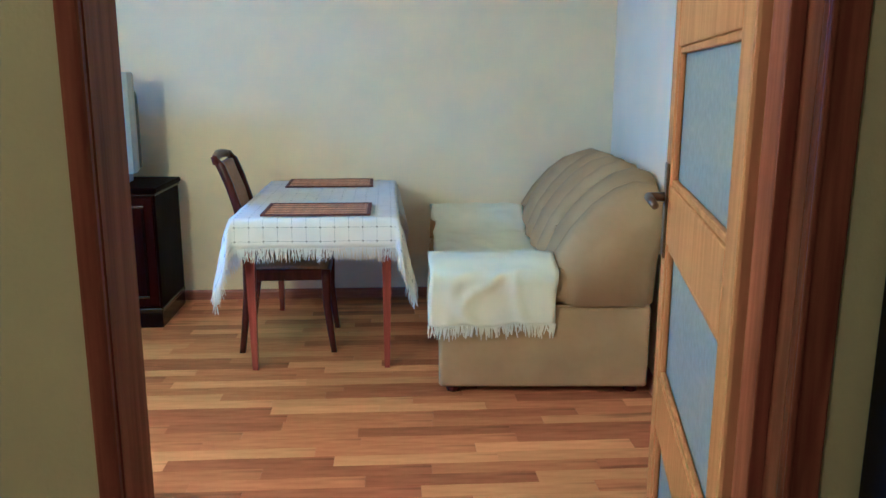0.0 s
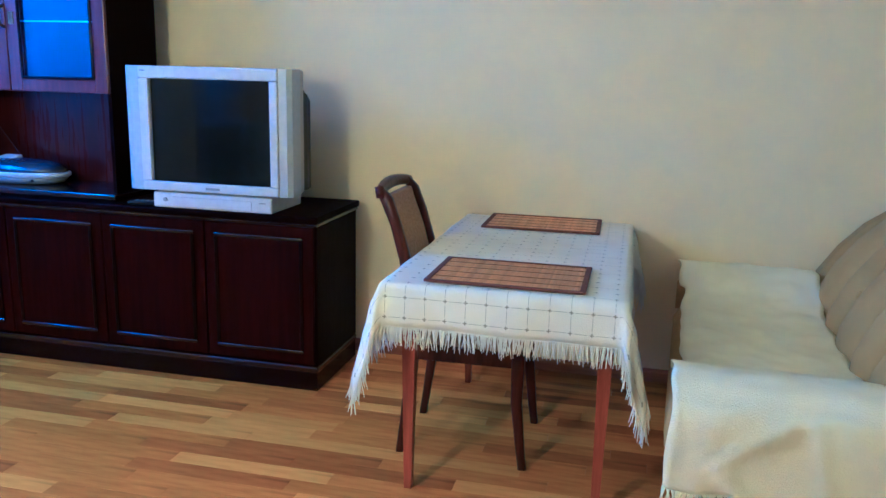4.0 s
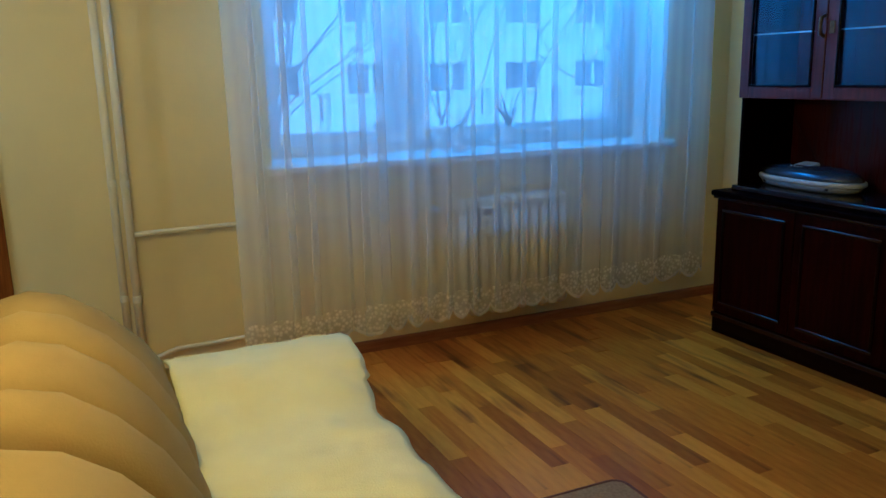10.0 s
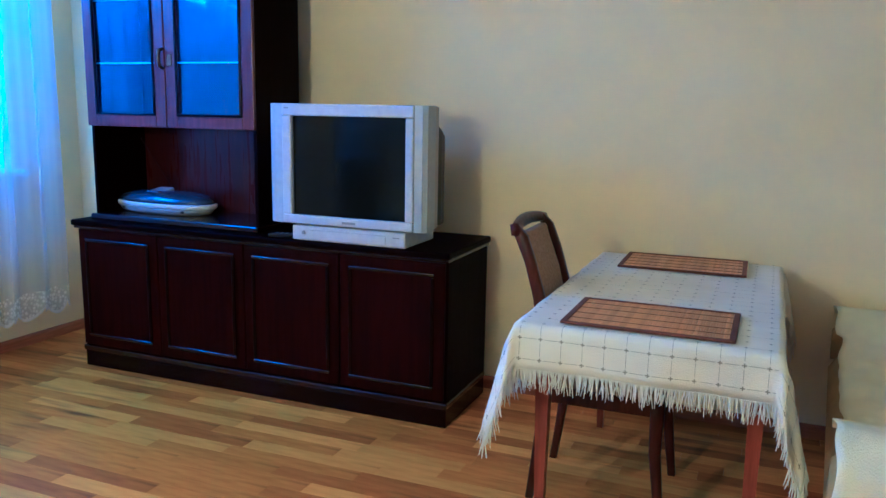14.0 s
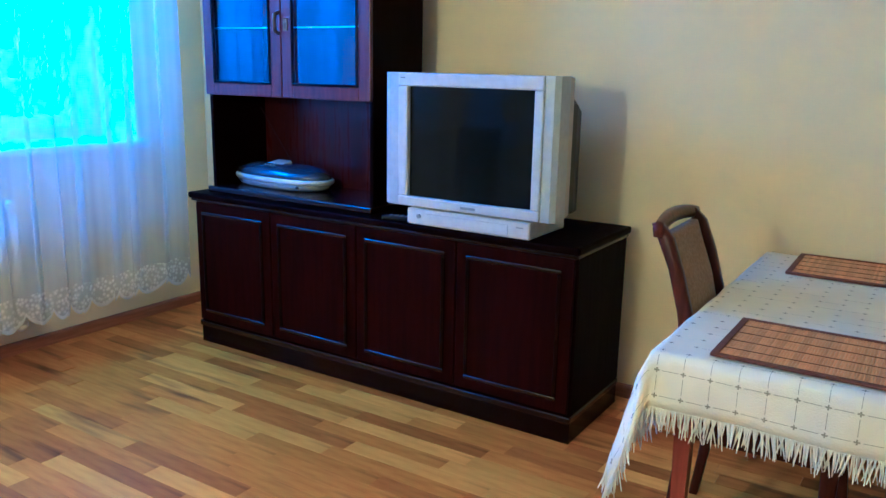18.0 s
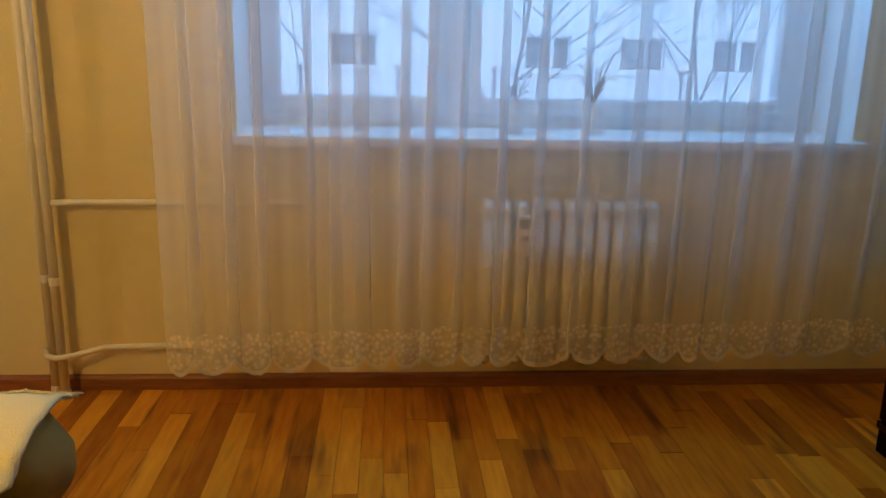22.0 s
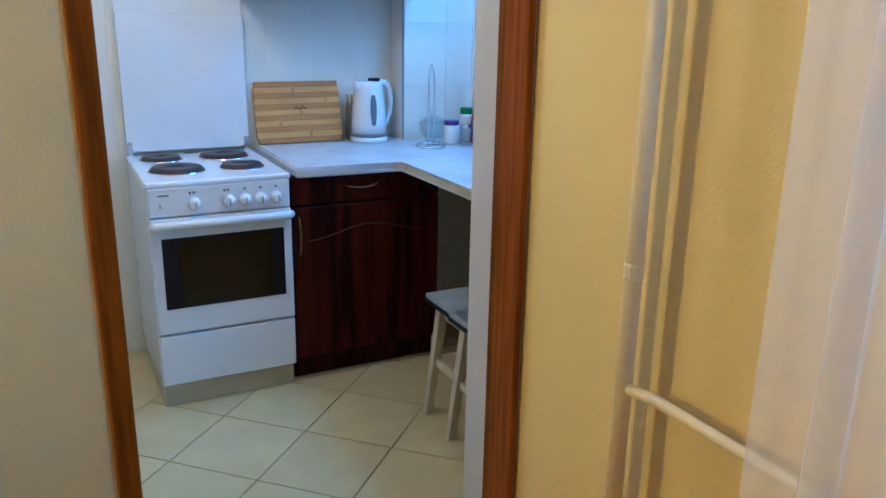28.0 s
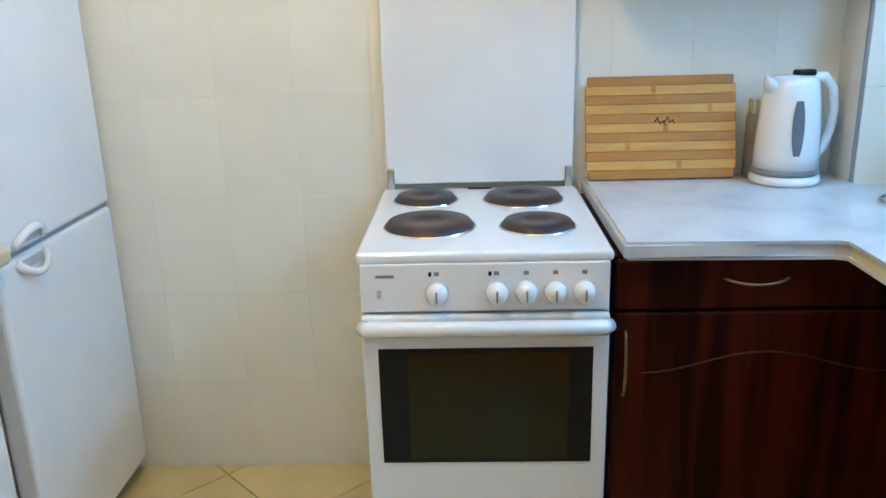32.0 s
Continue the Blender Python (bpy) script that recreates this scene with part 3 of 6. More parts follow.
def sofa(m, label, full=0.0):
    """Two-seat velour sofa: plinth, rolled arms, seat cushion and a back of soft upright rolls, plumper where full is 1. x along it, y to the front."""
    length, deep = 1.64, 0.97
    ob = thing("sofa", m, label, "sofa", "beige sofas")
    hx = length / 2
    part("base", box(-hx, 0.02, 0.035, hx, deep - 0.035, 0.405, 0.018, segments=3), SOFA, ob)
    for s in (-1, 1):
        # arm: a rounded block that swells a little to the front
        rings = []
        for k in range(15):
            u = k / 14
            y = 0.30 + u * (deep + 0.015 - 0.30)
            end = min(1, (1 - u) * 9) ** 0.5 if u > 0.88 else 1
            half, z0, z1 = 0.115 * (0.75 + 0.25 * end), 0.405, 0.40 + 0.178 * (0.6 + 0.4 * end)
            mid = (z0 + z1) / 2
            ring = []
            for a in range(20):
                c, q = math.cos(2 * math.pi * a / 20), math.sin(2 * math.pi * a / 20)
                ring.append((s * (hx - 0.115) + half * math.copysign(abs(c) ** 0.5, c), y, mid + (z1 - z0) / 2 * math.copysign(abs(q) ** 0.55, q)))
            rings.append(ring)
        part("arm", ring_sweep(rings), SOFA, ob, "", True)
        part("foot", lathe([(0.0, 0), (0.03, 0), (0.034, 0.02), (0.026, 0.04), (0, 0.04)], 14, at=(s * (hx - 0.07), deep - 0.10, 0)), CHAIR_WOOD, ob)
        part("foot", lathe([(0.0, 0), (0.03, 0), (0.034, 0.02), (0.026, 0.04), (0, 0.04)], 14, at=(s * (hx - 0.07), 0.08, 0)), CHAIR_WOOD, ob)
        # side wing of the back: a plump panel that closes the end
        side = []
        for k in range(9):
            u = k / 8
            x = s * (hx - 0.15 + 0.165 * u)
            r = 1 - 0.5 * max(0, u - 0.45) ** 2 * 3.3
            ring = []
            for y, z in ((0.0, 0.41), (-0.01, 0.60), (-0.01, 0.78), (0.02, 0.89), (0.08, 0.95), (0.15, 0.955), (0.23, 0.92), (0.31, 0.845), (0.38, 0.735), (0.43, 0.61), (0.45, 0.50), (0.43, 0.41)):
                ring.append((x, 0.19 + (y - 0.19) * (0.35 + 0.65 * r) - 0.17 * full * max(0, z - 0.60), 0.60 + (z - 0.60) * (r * (0.62 + 0.30 * full) if z > 0.60 else 1)))
            side.append(ring)
        part("back_wing", ring_sweep(side), SOFA, ob, "", True)
    # seat cushion with a domed top
    rings = []
    for i in range(25):
        u = i / 24
        x = -(hx - 0.22) + u * 2 * (hx - 0.22)
        puff = 0.022 * (1 - (2 * u - 1) ** 6)
        rings.append([(x, y, z + (puff if z > 0.42 else 0)) for y, z in ((0.36, 0.40), (0.36, 0.44), (0.50, 0.452), (0.70, 0.455), (0.88, 0.448), (0.965, 0.43), (0.99, 0.385), (0.985, 0.33), (0.95, 0.30), (0.92, 0.30))])
    part("seat_cushion", ring_sweep(rings), SOFA, ob, "", True)
    # back: rolls side by side, deep seams between them
    widths, steps = (1.25, 0.75, 1.1, 0.75, 1.25), 14
    rolls = len(widths)
    share = [sum(widths[:k]) / sum(widths) for k in range(rolls + 1)]
    span = 2 * (hx - 0.13)
    profile = ((0.03, 0.42), (-0.01, 0.60), (-0.02, 0.78), (0.0, 0.885), (0.05, 0.955), (0.12, 0.975), (0.20, 0.95), (0.28, 0.885), (0.35, 0.795), (0.405, 0.685), (0.44, 0.56), (0.45, 0.47), (0.42, 0.42))
    for r in range(rolls):
        rings = []
        for k in range(steps + 1):
            u = k / steps
            x = -span / 2 + span * (share[r] + u * (share[r + 1] - share[r]))
            swell = max(0.0, math.sin(math.pi * u)) ** 0.45
            grow = 0.80 + 0.222 * swell
            sag = 0.89 + 0.09 * full - (0.30 - 0.18 * full) * (abs(x) / hx) ** 4
            rings.append([(x, 0.14 + (y - 0.14) * grow - 0.17 * full * max(0, z - 0.58) + 0.004 * smooth_noise(x * 5, z * 6), 0.58 + (z - 0.58) * (grow * sag if z > 0.58 else 1)) for y, z in profile])
        part("back_roll", ring_sweep(rings), SOFA, ob, "", True)
        if r:
            x = -span / 2 + span * share[r]
            part("button", lathe([(0, 0.012), (0.012, 0.008), (0.015, 0), (0.0, -0.004)], 10), SOFA, ob, "", True).matrix_basis = pose(x, 0.372, 0.66, -65)
    for s in (-1, 1):
        part("piping", tube([(s * (hx + 0.001), 0.03, 0.407), (s * (hx + 0.001), deep - 0.06, 0.407)], 0.005, 6), SOFA, ob)
    return ob


def cloth_sheet(rows, cols, place, thickness=0.006):
    """A soft sheet given by place(u, v), with thickness."""
    bm = bmesh.new()
    grid = [[bm.verts.new(place(i / (rows - 1), j / (cols - 1))) for j in range(cols)] for i in range(rows)]
    for i in range(rows - 1):
        for j in range(cols - 1):
            bm.faces.new((grid[i][j], grid[i][j + 1], grid[i + 1][j + 1], grid[i + 1][j]))
    bmesh.ops.recalc_face_normals(bm, faces=bm.faces)
    bmesh.ops.solidify(bm, geom=bm.faces[:], thickness=thickness)
    return bm


def fringe(starts, drop, mat_radius, seed, lean=0.012, out=(0, 0, 0)):
    """Loose threads that hang from the points given, each (point, sideways)."""
    rng = random.Random(seed)
    bm = bmesh.new()
    for p, sway in starts:
        p = Vector(p)
        d = drop * rng.uniform(0.6, 1.15)
        k = Vector(sway) * rng.uniform(-1, 1) + Vector((rng.uniform(-1, 1), rng.uniform(-1, 1), 0)) * lean * 0.4 + Vector(out)
        tube([p, p + k * 0.5 + Vector((0, 0, -d * 0.5)), p + k + Vector((0, 0, -d))], [mat_radius, mat_radius * 1.1, mat_radius * 0.6], 5, bm)
    return bm


def sofa_throw(m, hang, label, seed, back=0.435):
    """Long woven throw laid over both arms and the seat of a sofa; hang: how far it falls outside each arm."""
    ob = thing("sofa_throw", m, label, "blanket", "cream throws")
    hx, lift = 0.82, 0.012
    low = 0.60 - hang[0], 0.60 - hang[1]
    line = ([(-hx - 0.012, low[0]), (-hx - 0.022, 0.5)] + [(-hx - 0.012, 0.545)] if hang[0] > 0.12 else [(-hx + 0.015, 0.572)]) + [(-hx + 0.05, 0.588), (-hx + 0.12, 0.600), (-hx + 0.20, 0.590), (-hx + 0.28, 0.565), (-hx + 0.37, 0.530), (-hx + 0.47, 0.504),
            (-0.2, 0.494), (0.2, 0.494), (hx - 0.47, 0.504), (hx - 0.37, 0.530), (hx - 0.28, 0.565), (hx - 0.20, 0.590), (hx - 0.12, 0.600), (hx - 0.05, 0.588), (hx + 0.012, 0.545)] + ([(hx + 0.022, 0.5), (hx + 0.012, low[1])] if hang[1] > 0.12 else [])
    lengths = [0]
    for (a, b), (c, d) in zip(line, line[1:]):
        lengths.append(lengths[-1] + math.hypot(c - a, d - b))

    def along(u):
        s = u * lengths[-1]
        for k in range(len(line) - 1):
            if s <= lengths[k + 1] + 1e-9:
                f = (s - lengths[k]) / (lengths[k + 1] - lengths[k])
                return line[k][0] + f * (line[k + 1][0] - line[k][0]), line[k][1] + f * (line[k + 1][1] - line[k][1])
        return line[-1]

    def place(u, v):
        x, z = along(u)
        outside = max(0, (abs(x) - 0.80) * 40)
        y = back + v * 0.545 + 0.022 * smooth_noise(u * 13, seed) - (0.02 * v if abs(x) < 0.5 else 0)
        crease = 0.013 * smooth_noise(u * 14 + seed, v * 3.0) + 0.008 * smooth_noise(u * 26, v * 8 + seed)
        front = max(0.0, v - 0.86) * 0.35
        flat = 1 if abs(x) < 0.55 else 0
        fold = (0.020 * math.exp(-((v - 0.62 - 0.12 * math.sin(u * 40)) / 0.05) ** 2) + 0.016 * math.exp(-((v - 0.25 - 0.9 * (u if x < 0 else 1 - u)) / 0.035) ** 2) + 0.010 * math.exp(-((v - 0.85 + 0.6 * (u if x < 0 else 1 - u)) / 0.03) ** 2)) * min(1, outside)
        return (x + math.copysign(abs(crease) + fold, x) * min(1, outside), y, z + abs(crease) * 0.8 + lift - front * flat * 0.4 + 0.018 * smooth_noise(v * 5 + seed, 7.3) * min(1, outside))

    part("cloth", cloth_sheet(110, 26, place), THROW, ob, "", True)
    rng = random.Random(seed)
    for end, s in ((0.0, -1), (1.0, 1)):
        if hang[0 if s < 0 else 1] < 0.05:
            continue
        starts = [(Vector(place(end, k / 90)) + Vector((0, 0, 0.004)), (0.004, 0.016, 0)) for k in range(91)]
        short = hang[0 if s < 0 else 1] < 0.12
        part("fringe", fringe(starts, 0.02 if short else 0.055, 0.0034, seed + s, 0.03 if short else 0.012, (s * 0.026, 0, 0) if short else (s * 0.006, 0, 0)), THROW, ob)
    return ob


SOFA_1 = pose(1.58, 4.295, 0, 0, 0, 86.5)
SOFA_2 = pose(-1.34, 1.26, 0)
sofa(SOFA_1, "beige velour two-seat sofa with soft rolled back beside the table", 1.0)
sofa(SOFA_2, "beige velour two-seat sofa with soft rolled back near the kitchen")
sofa_throw(SOFA_1, (0.29, 0.02), "cream fringed throw laid over the seat and arm of the sofa", 3)
sofa_throw(SOFA_2, (0.06, 0.16), "cream fringed throw laid along the sofa beside the doorway", 8, 0.44)


def dining_table():
    ob = thing("dining_table", pose(0.06, 4.40, 0), "cherry-wood dining table with tapered legs under a white cloth", "table")
    for sx in (-1, 1):
        for sy in (-1, 1):
            # square tapered leg
            x, y = sx * 0.315, sy * 0.50
            rings = [[(x + a * r - sx * (0.022 - r) * 0.3, y + b * r, z) for a, b in ((-1, -1), (1, -1), (1, 1), (-1, 1))] for r, z in ((0.012, 0), (0.013, 0.01), (0.023, 0.60), (0.024, 0.725))]
            part("leg", ring_sweep(rings), TABLE_WOOD, ob)
    part("tabletop", box(-0.36, -0.66, 0.722, 0.36, 0.66, 0.748, 0.006), TABLE_WOOD, ob)
    for s in (-1, 1):
        part("apron", box(-0.29, s * 0.505 - 0.01, 0.645, 0.29, s * 0.505 + 0.01, 0.722, 0.002), TABLE_WOOD, ob)
        part("apron", box(s * 0.32 - 0.01, -0.475, 0.645, s * 0.32 + 0.01, 0.475, 0.722, 0.002), TABLE_WOOD, ob)
    return ob


dining_table()


def tablecloth():
    """White woven cloth with rows of small stitches; its sides drape in soft folds and its corners fall in points."""
    ob = thing("tablecloth", pose(0.06, 4.40, 0.75), "white woven fringed tablecloth with rows of grey stitches", "tablecloth")
    hx, hy, over = 0.362, 0.662, 0.17
    n = 71
    sx, sy = hx + 0.20, hy + 0.135

    def place(u, v):
        X, Y = (2 * u - 1) * sx, (2 * v - 1) * sy
        dx, dy = max(0, abs(X) - hx), max(0, abs(Y) - hy)
        gx, gy = math.copysign(1, X), math.copysign(1, Y)
        x, y, z = min(abs(X), hx), min(abs(Y), hy), 0.006
        if dx and dy:
            # corner: the cloth falls as a cone that swings out and hangs deepest at its tip
            r, a = math.hypot(dx, dy), math.atan2(dy, dx)
            out = 0.018 + 0.07 * math.sin(2 * a) * (r / over) * 0.9 + 0.016 * math.sin(6 * a) * r / over
            x += math.cos(a) * out * min(1, r / 0.03)
            y += math.sin(a) * out * min(1, r / 0.03)
            z -= max(0, r - 0.006) * (1 + 0.55 * math.sin(2 * a))
        elif dx or dy:
            d = dx + dy
            along_edge = Y if dx else X
            ripple = 0.006 * math.sin(along_edge * 17 + 1) * d / over + 0.004 * smooth_noise(along_edge * 9, d * 3)
            out = min(d, 0.012) + ripple + d * 0.05
            x += out if dx else 0
            y += out if dy else 0
            z -= max(0, d - 0.006)
        return (gx * x, gy * y, z + 0.0015 * smooth_noise(X * 9, Y * 9))

    part("cloth", cloth_sheet(n, n, place, 0.002), CLOTH, ob, "", True)
    rng = random.Random(5)
    stitches = bmesh.new()
    step = 0.062

    def thread(u0, v0, u1, v1):
        ps = [Vector(place(u, v)) for u, v in ((u0, v0), (u1, v0), (u1, v1), (u0, v1))]
        mid = sum(ps, Vector()) / 4
        outward = Vector((mid.x if abs(mid.x) > hx else 0, mid.y if abs(mid.y) > hy else 0, 0))
        lift = outward.normalized() * 0.0026 if outward.length else Vector((0, 0, 0.0026))
        stitches.faces.new([stitches.verts.new(p + lift) for p in ps])

    for a in np.arange(-sx + 0.03, sx - 0.01, step):
        for b in np.arange(-sy + 0.03, sy - 0.01, step):
            u0, v0 = (a / sx + 1) / 2, (b / sy + 1) / 2
            for w, l in ((0.013, 0.0035), (0.0035, 0.012)):
                thread(u0 - w / (4 * sx), v0 - l / (4 * sy), u0 + w / (4 * sx), v0 + l / (4 * sy))
            # thin dark thread that joins the crosses of a row
            hangs = abs(a) > hx or abs(b) > hy
            if a + step < sx - 0.01 and (hangs or rng.random() < 0.35):
                for q in range(3):
                    thread(u0 + (0.012 + q * 0.013) / (2 * sx), v0 - 0.0007 / (2 * sy), u0 + (0.024 + q * 0.013) / (2 * sx), v0 + 0.0007 / (2 * sy))
            if hangs and b + step < sy - 0.01:
                for q in range(3):
                    thread(u0 - 0.0007 / (2 * sx), v0 + (0.012 + q * 0.013) / (2 * sy), u0 + 0.0007 / (2 * sx), v0 + (0.024 + q * 0.013) / (2 * sy))
    part("stitches", stitches, STITCH, ob, "grey-green stitches in rows")
    starts = []
    for k in range(330):
        f = k / 329
        for u, v in ((f, 0), (f, 1)):
            starts.append((Vector(place(u, v)), (0.008, 0.004, 0)))
        if k % 1 == 0:
            for u, v in ((0, f), (1, f)):
                starts.append((Vector(place(u, v)), (0.004, 0.008, 0)))
    part("fringe", fringe(starts, 0.060, 0.0019, 4, 0.030), CLOTH, ob)
    return ob


tablecloth()


def placemat(m, label):
    ob = thing("placemat", m, label, "placemat", "bamboo placemats")
    w, d = 0.485, 0.335
    slats = 64
    for k in range(slats):
        x = -w / 2 + 0.012 + (w - 0.024) * (k + 0.5) / slats
        r = (w - 0.024) / slats / 2
        if k == 0:
            first = part("slat", tube([(x, -d / 2 + 0.01, 0.004), (x, d / 2 - 0.01, 0.004)], r * 0.96, 6, flat=0.6), BAMBOO, ob)
            x_first = x
        else:
            again(first, Matrix.Translation((x - x_first, 0, 0)))
    for s in (-1, 1):
        part("binding", box(s * (w / 2 - 0.007) - 0.009, -d / 2, 0, s * (w / 2 - 0.007) + 0.009, d / 2, 0.0085, 0.002), MAT_EDGE, ob)
        part("binding", box(-w / 2 + 0.012, s * (d / 2 - 0.006) - 0.007, 0, w / 2 - 0.012, s * (d / 2 - 0.006) + 0.007, 0.0085, 0.002), MAT_EDGE, ob)
    for y in (-0.10, -0.035, 0.035, 0.10):
        part("thread", box(-w / 2 + 0.012, y - 0.0014, 0.0058, w / 2 - 0.012, y + 0.0014, 0.0072), MAT_EDGE, ob)
    return ob


placemat(pose(0.062, 3.945, 0.7595), "brown bamboo placemat with dark binding on the tablecloth")
placemat(pose(0.055, 4.895, 0.7595, 0, 0, 1), "brown bamboo placemat with dark binding on the tablecloth, by the wall")


def dining_chair(m):
    """Walnut chair with curved back posts, padded back and seat. It faces +x."""
    ob = thing("dining_chair", m, "dark walnut dining chair with brown padded back and seat", "chair")

    def bar(points, wide, deep):
        rings = []
        for i, ((x, y, z), w, d) in enumerate(zip(points, wide, deep)):
            rings.append([(x + a * d, y + b * w, z) for a, b in ((-1, -0.7), (-0.7, -1), (0.7, -1), (1, -0.7), (1, 0.7), (0.7, 1), (-0.7, 1), (-1, 0.7))])
        return ring_sweep(rings)

    for s in (-1, 1):
        y = s * 0.185
        spine = [(-0.225, y * 0.98, 0), (-0.205, y, 0.15), (-0.185, y, 0.32), (-0.18, y, 0.46), (-0.19, y, 0.60), (-0.215, y, 0.74), (-0.25, y, 0.86), (-0.288, y * 0.97, 0.95), (-0.315, y * 0.94, 0.985)]
        part("back_leg", bar(spine, [0.013, 0.015, 0.017, 0.018, 0.018, 0.017, 0.017, 0.018, 0.014], [0.014, 0.016, 0.02, 0.022, 0.021, 0.02, 0.019, 0.022, 0.016]), CHAIR_WOOD, ob, "", True)
        yf = s * 0.205
        sabre = [(0.235, yf, 0), (0.222, yf, 0.10), (0.205, yf, 0.25), (0.205, yf, 0.38), (0.205, yf, 0.43)]
        part("front_leg", bar(sabre, [0.013, 0.015, 0.019, 0.022, 0.022], [0.014, 0.016, 0.019, 0.022, 0.022]), CHAIR_WOOD, ob, "", True)
        part("side_rail", box(-0.17, s * 0.195 - 0.011, 0.375, 0.19, s * 0.195 + 0.011, 0.432, 0.004), CHAIR_WOOD, ob)
    part("front_rail", box(0.195, -0.19, 0.37, 0.219, 0.19, 0.432, 0.004), CHAIR_WOOD, ob)
    part("rear_rail", box(-0.19, -0.17, 0.375, -0.168, 0.17, 0.432, 0.004), CHAIR_WOOD, ob)
    rings = []
    for k in range(13):
        u = k / 12
        y = -0.20 + 0.40 * u
        arch = 0.018 * (1 - (2 * u - 1) ** 2)
        rings.append([(-0.302 - arch + a, y, 0.972 + arch * 0.9 + b) for a, b in ((-0.016, -0.022), (0.008, -0.022), (0.013, -0.008), (0.005, 0.013), (-0.014, 0.017), (-0.021, 0.003))])
    part("top_rail", ring_sweep(rings), CHAIR_WOOD, ob, "", True)
    part("lower_rail", box(-0.205, -0.17, 0.53, -0.18, 0.17, 0.57, 0.005), CHAIR_WOOD, ob)
    rings = []
    for k in range(11):
        u = k / 10
        y = -0.165 + 0.33 * u
        puff = 0.02 * (1 - (2 * u - 1) ** 4)
        line = ((-0.185, 0.565), (-0.205, 0.68), (-0.235, 0.80), (-0.275, 0.905), (-0.29, 0.95))
        rings.append([(x + puff, y, z) for x, z in line] + [(x - 0.022, y, z) for x, z in line[::-1]])
    part("back_pad", ring_sweep(rings), CHAIR_CLOTH, ob, "brown woven back pad", True)
    rings = []
    for k in range(13):
        u = k / 12
        x = -0.165 + 0.375 * u
        half = 0.185 + 0.02 * u
        puff = 0.03 * (1 - (2 * u - 1) ** 4)
        rings.append([(x, -half, 0.425), (x, -half, 0.44 + puff * 0.3), (x, -half * 0.6, 0.448 + puff), (x, 0, 0.45 + puff), (x, half * 0.6, 0.448 + puff), (x, half, 0.44 + puff * 0.3), (x, half, 0.425)])
    part("seat", ring_sweep(rings), CHAIR_CLOTH, ob, "brown woven seat", True)
    return ob


dining_chair(pose(-0.135, 4.335, 0, 0, 0, 1))


# ---- cabinet, television, radio ----
def panel_door(name, parent, x0, x1, z0, z1, y, mat, edge):
    """Door of the cabinet: slab, raised moulding round a recessed field, facing -y."""
    slab = part(name, box(x0, y, z0, x1, y + 0.018, z1, 0.003), mat, parent)
    i = 0.045
    w = 0.018
    part("field", box(x0 + i + w - 0.004, y - 0.003, z0 + i + w - 0.004, x1 - i - w + 0.004, y + 0.004, z1 - i - w + 0.004, 0.002), PANEL_RED, slab, "red mahogany door field")
    for a, b, c, d in ((x0 + i, z0 + i + w, x0 + i + w, z1 - i - w), (x1 - i - w, z0 + i + w, x1 - i, z1 - i - w)):
        part("moulding", box(a, y - 0.010, b, c, y + 0.002, d, 0.005), edge, slab, "dark raised moulding")
    for b, d in ((z0 + i, z0 + i + w), (z1 - i - w, z1 - i)):
        part("moulding", box(x0 + i, y - 0.0105, b, x1 - i, y + 0.002, d, 0.006, segments=3), MOULDING_SHINE, slab, "polished raised moulding", True)
    return slab


def sideboard():
    ob = thing("sideboard", pose(-1.895, 4.585, 0), "long dark mahogany sideboard with four panelled doors", "cabinet")
    w, d, h = 1.035, 0.50, 0.78
    part("plinth", box(-w + 0.006, 0.006, 0, w - 0.006, d, 0.085, 0.003), MAHOGANY_EDGE, ob)
    part("bottom_moulding", box(-w, -0.004, 0.085, w, d, 0.115, 0.008), MOULDING_SHINE, ob)
    part("body", box(-w + 0.005, 0.012, 0.115, w - 0.005, d, 0.745, 0.002), MAHOGANY, ob)
    part("top", box(-w - 0.012, -0.03, 0.752, w + 0.012, d + 0.005, 0.782, 0.008), MAHOGANY, ob)
    part("top_moulding", box(-w - 0.004, -0.018, 0.738, w + 0.004, d, 0.752, 0.004), MOULDING_SHINE, ob)
    for k in range(4):
        x0 = -w + 0.012 + k * (2 * w - 0.024) / 4
        x1 = -w + 0.012 + (k + 1) * (2 * w - 0.024) / 4
        door = panel_door("door", ob, x0 + 0.004, x1 - 0.004, 0.125, 0.733, -0.006, PANEL_RED, MAHOGANY_EDGE)
    return ob


sideboard()


